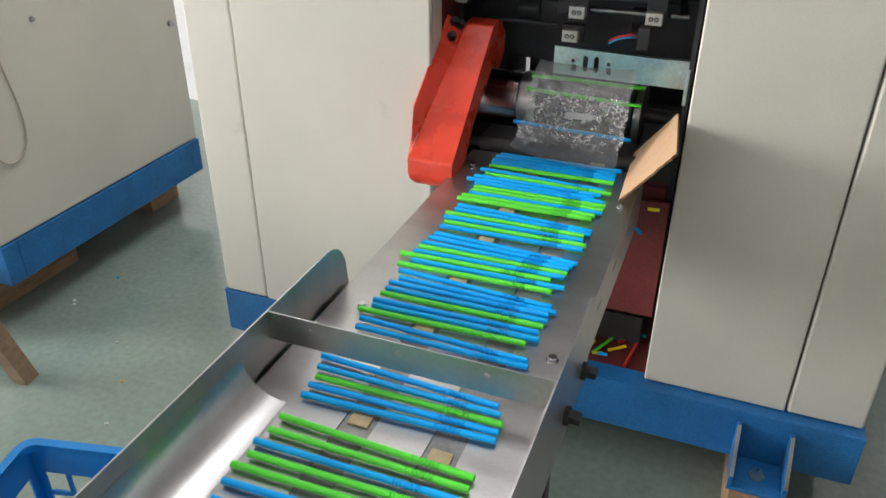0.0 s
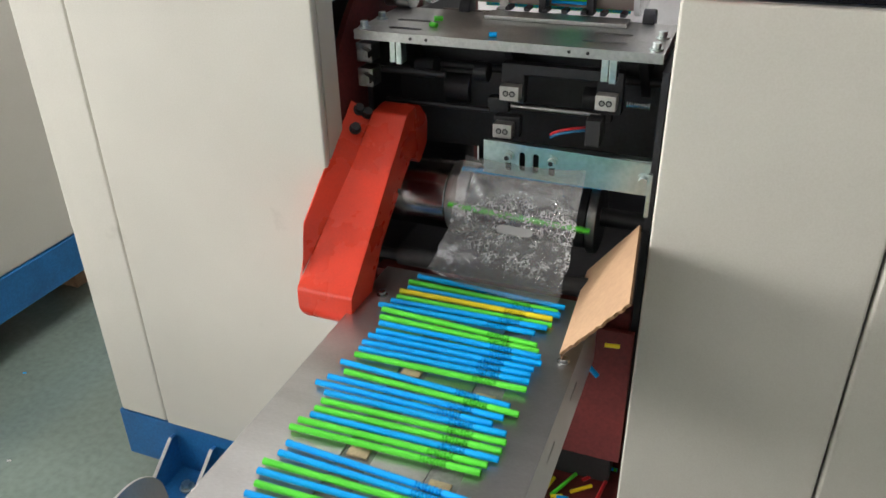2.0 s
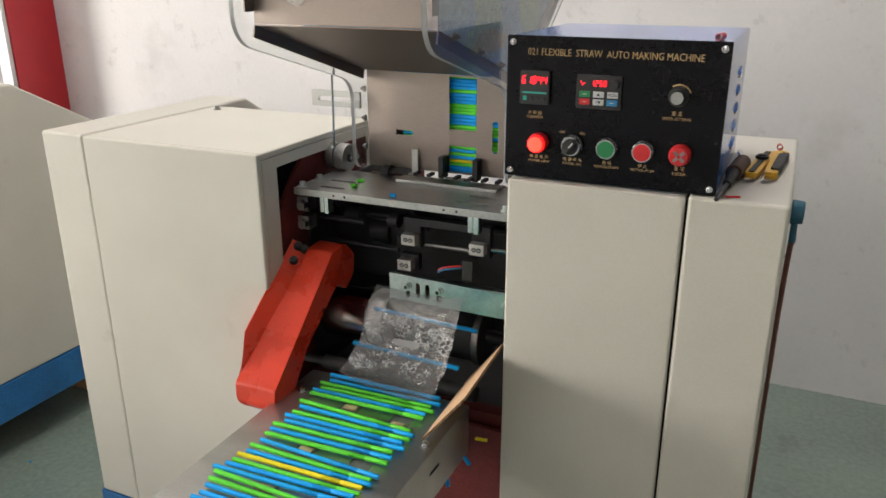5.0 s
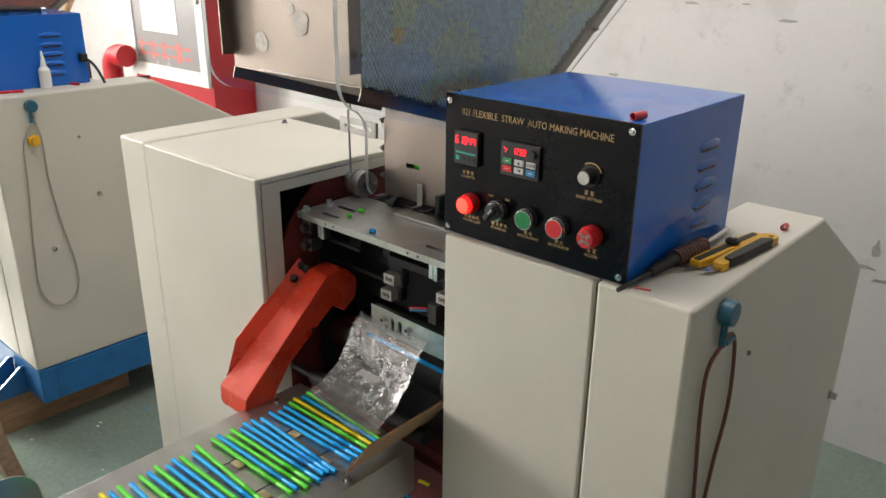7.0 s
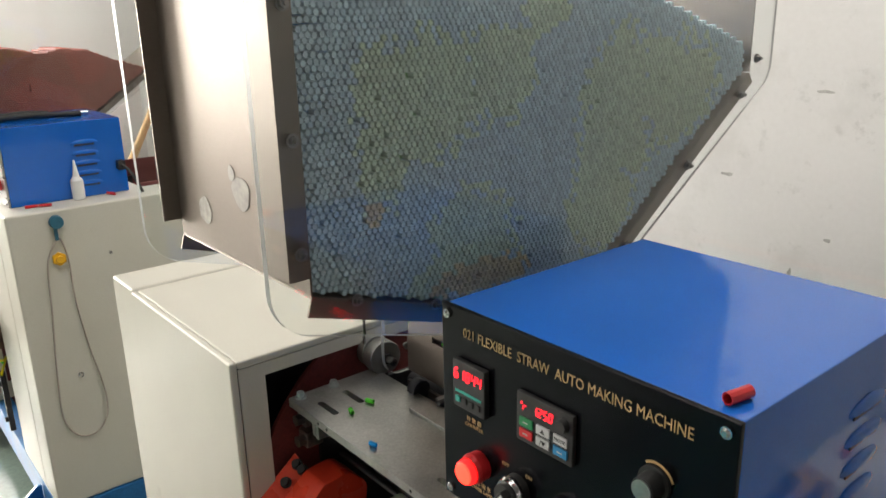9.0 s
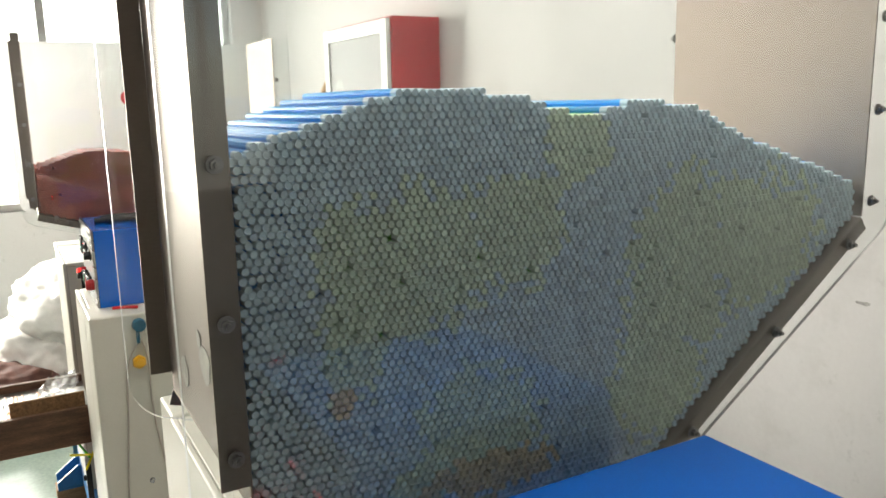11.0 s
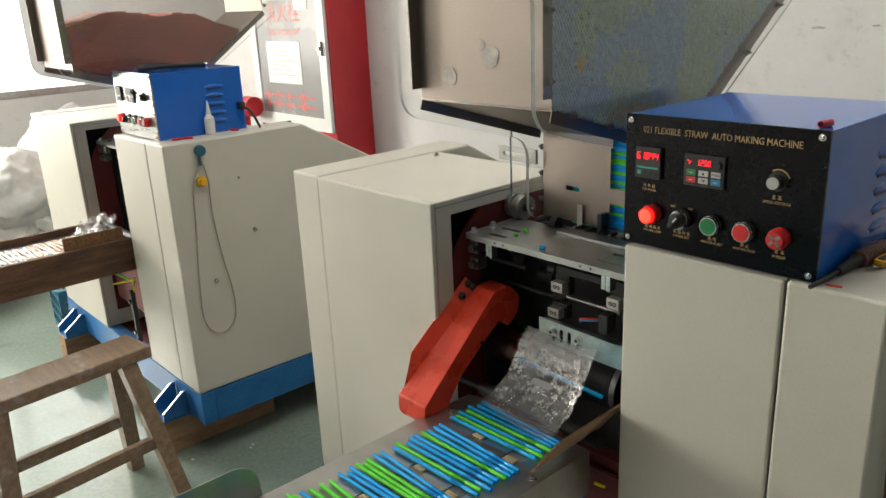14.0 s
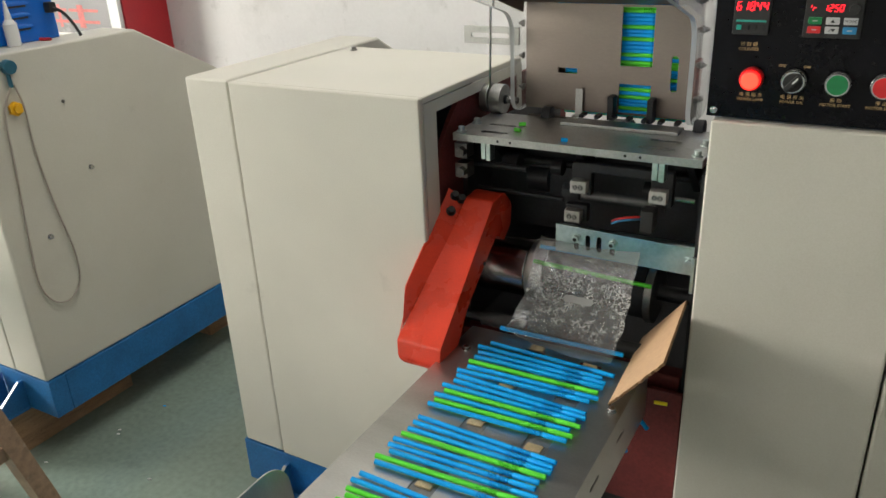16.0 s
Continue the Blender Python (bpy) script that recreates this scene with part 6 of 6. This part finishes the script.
crate((-0.715, 1.168), 13, 0.36, 0.28, 0.25, CRATE, "bright blue ventilated plastic crate on the floor")
hydrant()
wall_marks()
# pale glue marks on the hopper front
for x, z, rx, rz in ((0.055, 1.352, 0.019, 0.017), (-0.041, 1.318, 0.016, 0.015), (0.036, 1.370, 0.007, 0.008)):
    pts = [(x + rx * math.cos(a) * (1 + 0.10 * math.sin(3 * a + x * 90) + 0.06 * math.sin(5 * a)), z + rz * math.sin(a) * (1 + 0.10 * math.cos(3 * a + z * 50))) for a in np.linspace(0, 2 * math.pi, 25)[:-1]]
    single("glue_mark", prism(pts, "y", 1.6542, 1.6547), GLUE, "pale glue residue on the steel hopper front", "residue", "residue marks", smooth=0)

# -- the second machine of the row
ORG = Vector((-1.968, -0.056, 0))
machine_frame()
cabinet(-1)
cabinet(1, 1.722)
control_box(False)
# red ends dulled likewise, the clear side's haze put into their colour
RED_PACK = [pack_material("red_packed_straw", (0.55, 0.05, 0.03)), pack_material("hazed_red_straw_end", (0.40, 0.14, 0.11)), pack_material("dark_red_packed_straw", (0.42, 0.05, 0.04)), pack_material("dull_red_straw_end", (0.33, 0.13, 0.10))]
hopper(RED_PACK, False)
feed_table()
mechanism()
conveyor(False)
plug_and_cord(False)
for y, z in ((1.833, 0.608), (1.99, 0.745)):
    single("panel_screw", bolt_bm((0.6405, y, z), (1, 0, 0), 0.005, 0.007), CHROME, "small bright screw on the second cabinet flank", "screw", "screws on the cabinet")
for x, y, z, rz, mt, ln, tl in ((0.18, 1.700, 0.535, 12, STRAW[1], 0.12, 6), (0.20, 1.690, 0.520, 30, STRAW[2], 0.10, -14), (0.22, 1.715, 0.505, -24, STRAW[2], 0.08, 20)):
    scrap(x, y, z, rz, mt, "bent waste straw caught beside the second conveyor", ln, tl, 0.0036)
single("hinge_arm", merged(bx(0.195, 0.213, 1.700, 1.716, 0.30, 0.50, 0.002), cy((0.204, 1.700, 0.46), (0.204, 1.692, 0.46), 0.008, 12), cy((0.204, 1.700, 0.34), (0.204, 1.692, 0.34), 0.008, 12)), IRON, "dark steel arm below the second conveyor", "bracket")
bottle(0.56, 1.92, 1.0622)
for x, y, rz in ((0.575, 1.80, 80), (0.585, 1.83, 60), (0.515, 2.02, 70), (0.565, 2.0, 20)):
    scrap(x, y, 1.062, rz, RED_KEY, "red plastic waste on the cabinet top", 0.03, 0, 0.004)
tool = thing("hand_tool", (0.40, 1.9, 1.262), "dark green gripped tool lying on the control box", "hand tool")
part("grip", sweep(smooth_path([(0.36, 1.80, 1.272), (0.37, 1.85, 1.276), (0.375, 1.92, 1.272)]), 0.009, 12), RUBBER, tool)
part("blade", cy((0.375, 1.92, 1.272), (0.39, 2.02, 1.269), 0.004, 10), SHAFT, tool)
part("grip", sweep(smooth_path([(0.40, 1.78, 1.271), (0.42, 1.86, 1.275), (0.43, 1.99, 1.271)]), 0.008, 12), RUBBER, tool)
ORANGE = mat("orange_straw_plastic", (0.72, 0.30, 0.12), 0.35, var=0.1, scale=40, bump=0)
PALE = mat("white_straw_plastic", (0.75, 0.72, 0.68), 0.35, var=0.1, scale=40, bump=0)
rnd = random.Random(12)
pale_mesh = [straw_mesh(m) for m in (ORANGE, PALE)]
for i in range(34):
    ob = new("straw", pale_mesh[rnd.random() < 0.45])
    ob.matrix_world = Matrix.Translation(ORG) @ pose(0.058 + rnd.uniform(-0.01, 0.01), 1.10 + i * 0.0165 + rnd.uniform(-0.003, 0.003), BED_Z + 0.004, 0, 0, rnd.uniform(-5, 5))
    tagged(ob, "orange and white plastic straw lying on the second conveyor", "straw", "straws on the second conveyor")
bm = bmesh.new()
bmesh.ops.create_grid(bm, x_segments=26, y_segments=26, size=0.5)
for v in bm.verts:
    u, w = v.co.x + 0.5, v.co.y + 0.5
    h = 0.02 + 0.03 * noise.noise((u * 5, w * 5, 2)) + 0.02 * noise.noise((u * 12, w * 12, 5)) + 0.05 * w
    v.co = Vector((0.02 + 0.16 * u, 1.60 + 0.11 * w, 0.685 + max(0.0, h)))
single("plastic_sheet", bm, FILM, "crumpled clear plastic sheet on the second conveyor", "plastic sheet", smooth=3)
single("side_board", bx(0.176, 0.186, 1.52, 1.72, 0.6685, 0.73, 0.002), CARD_EDGE, "dark cardboard strip beside the second conveyor", "cardboard")
ORG = Vector((0, 0, 0))
crate((-3.00, 1.90), -6, 0.26, 0.22, 0.24, TEAL_CRATE, "dark teal plastic crate beside the second conveyor")
sack((-4.15, 1.62, 0.0), (0.36, 0.30, 0.25), 1)
sack((-4.10, 1.80, 0.30), (0.38, 0.32, 0.23), 4)
sack((-4.55, 2.35, 0.0), (0.36, 0.34, 0.46), 8)
single("brown_sack", sack_mesh((-3.75, 1.38, 0.0), (0.26, 0.30, 0.15), 6), SACK_BROWN, "slumped dark brown sack on the floor", "sack", smooth=3)
single("wooden_pole", cy((-4.35, 2.58, 0.0), (-3.33, 3.22, 1.90), 0.022, 14), POLE, "pale wooden pole leaning against the wall", "pole")
ORG = Vector((-1.968, -0.056, 0))
single("round_sticker", cy((0.1856, 1.925, 1.600), (0.1862, 1.925, 1.600), 0.022, 28), RED_KEY, "round red sticker on the second hopper", "sticker")
lead = thing("cable_plug", (0.55, 2.05, 1.12), "black plug and cable behind the second control box", "cable")
part("plug", bx(0.541, 0.566, 2.03, 2.05, 1.125, 1.150, 0.003), RUBBER, lead)
part("cord", sweep(smooth_path([(0.566, 2.04, 1.137), (0.585, 2.05, 1.125), (0.60, 2.06, 1.10), (0.61, 2.07, 1.066)]), 0.004, 8), RUBBER, lead)
ORG = Vector((0, 0, 0))

motions()
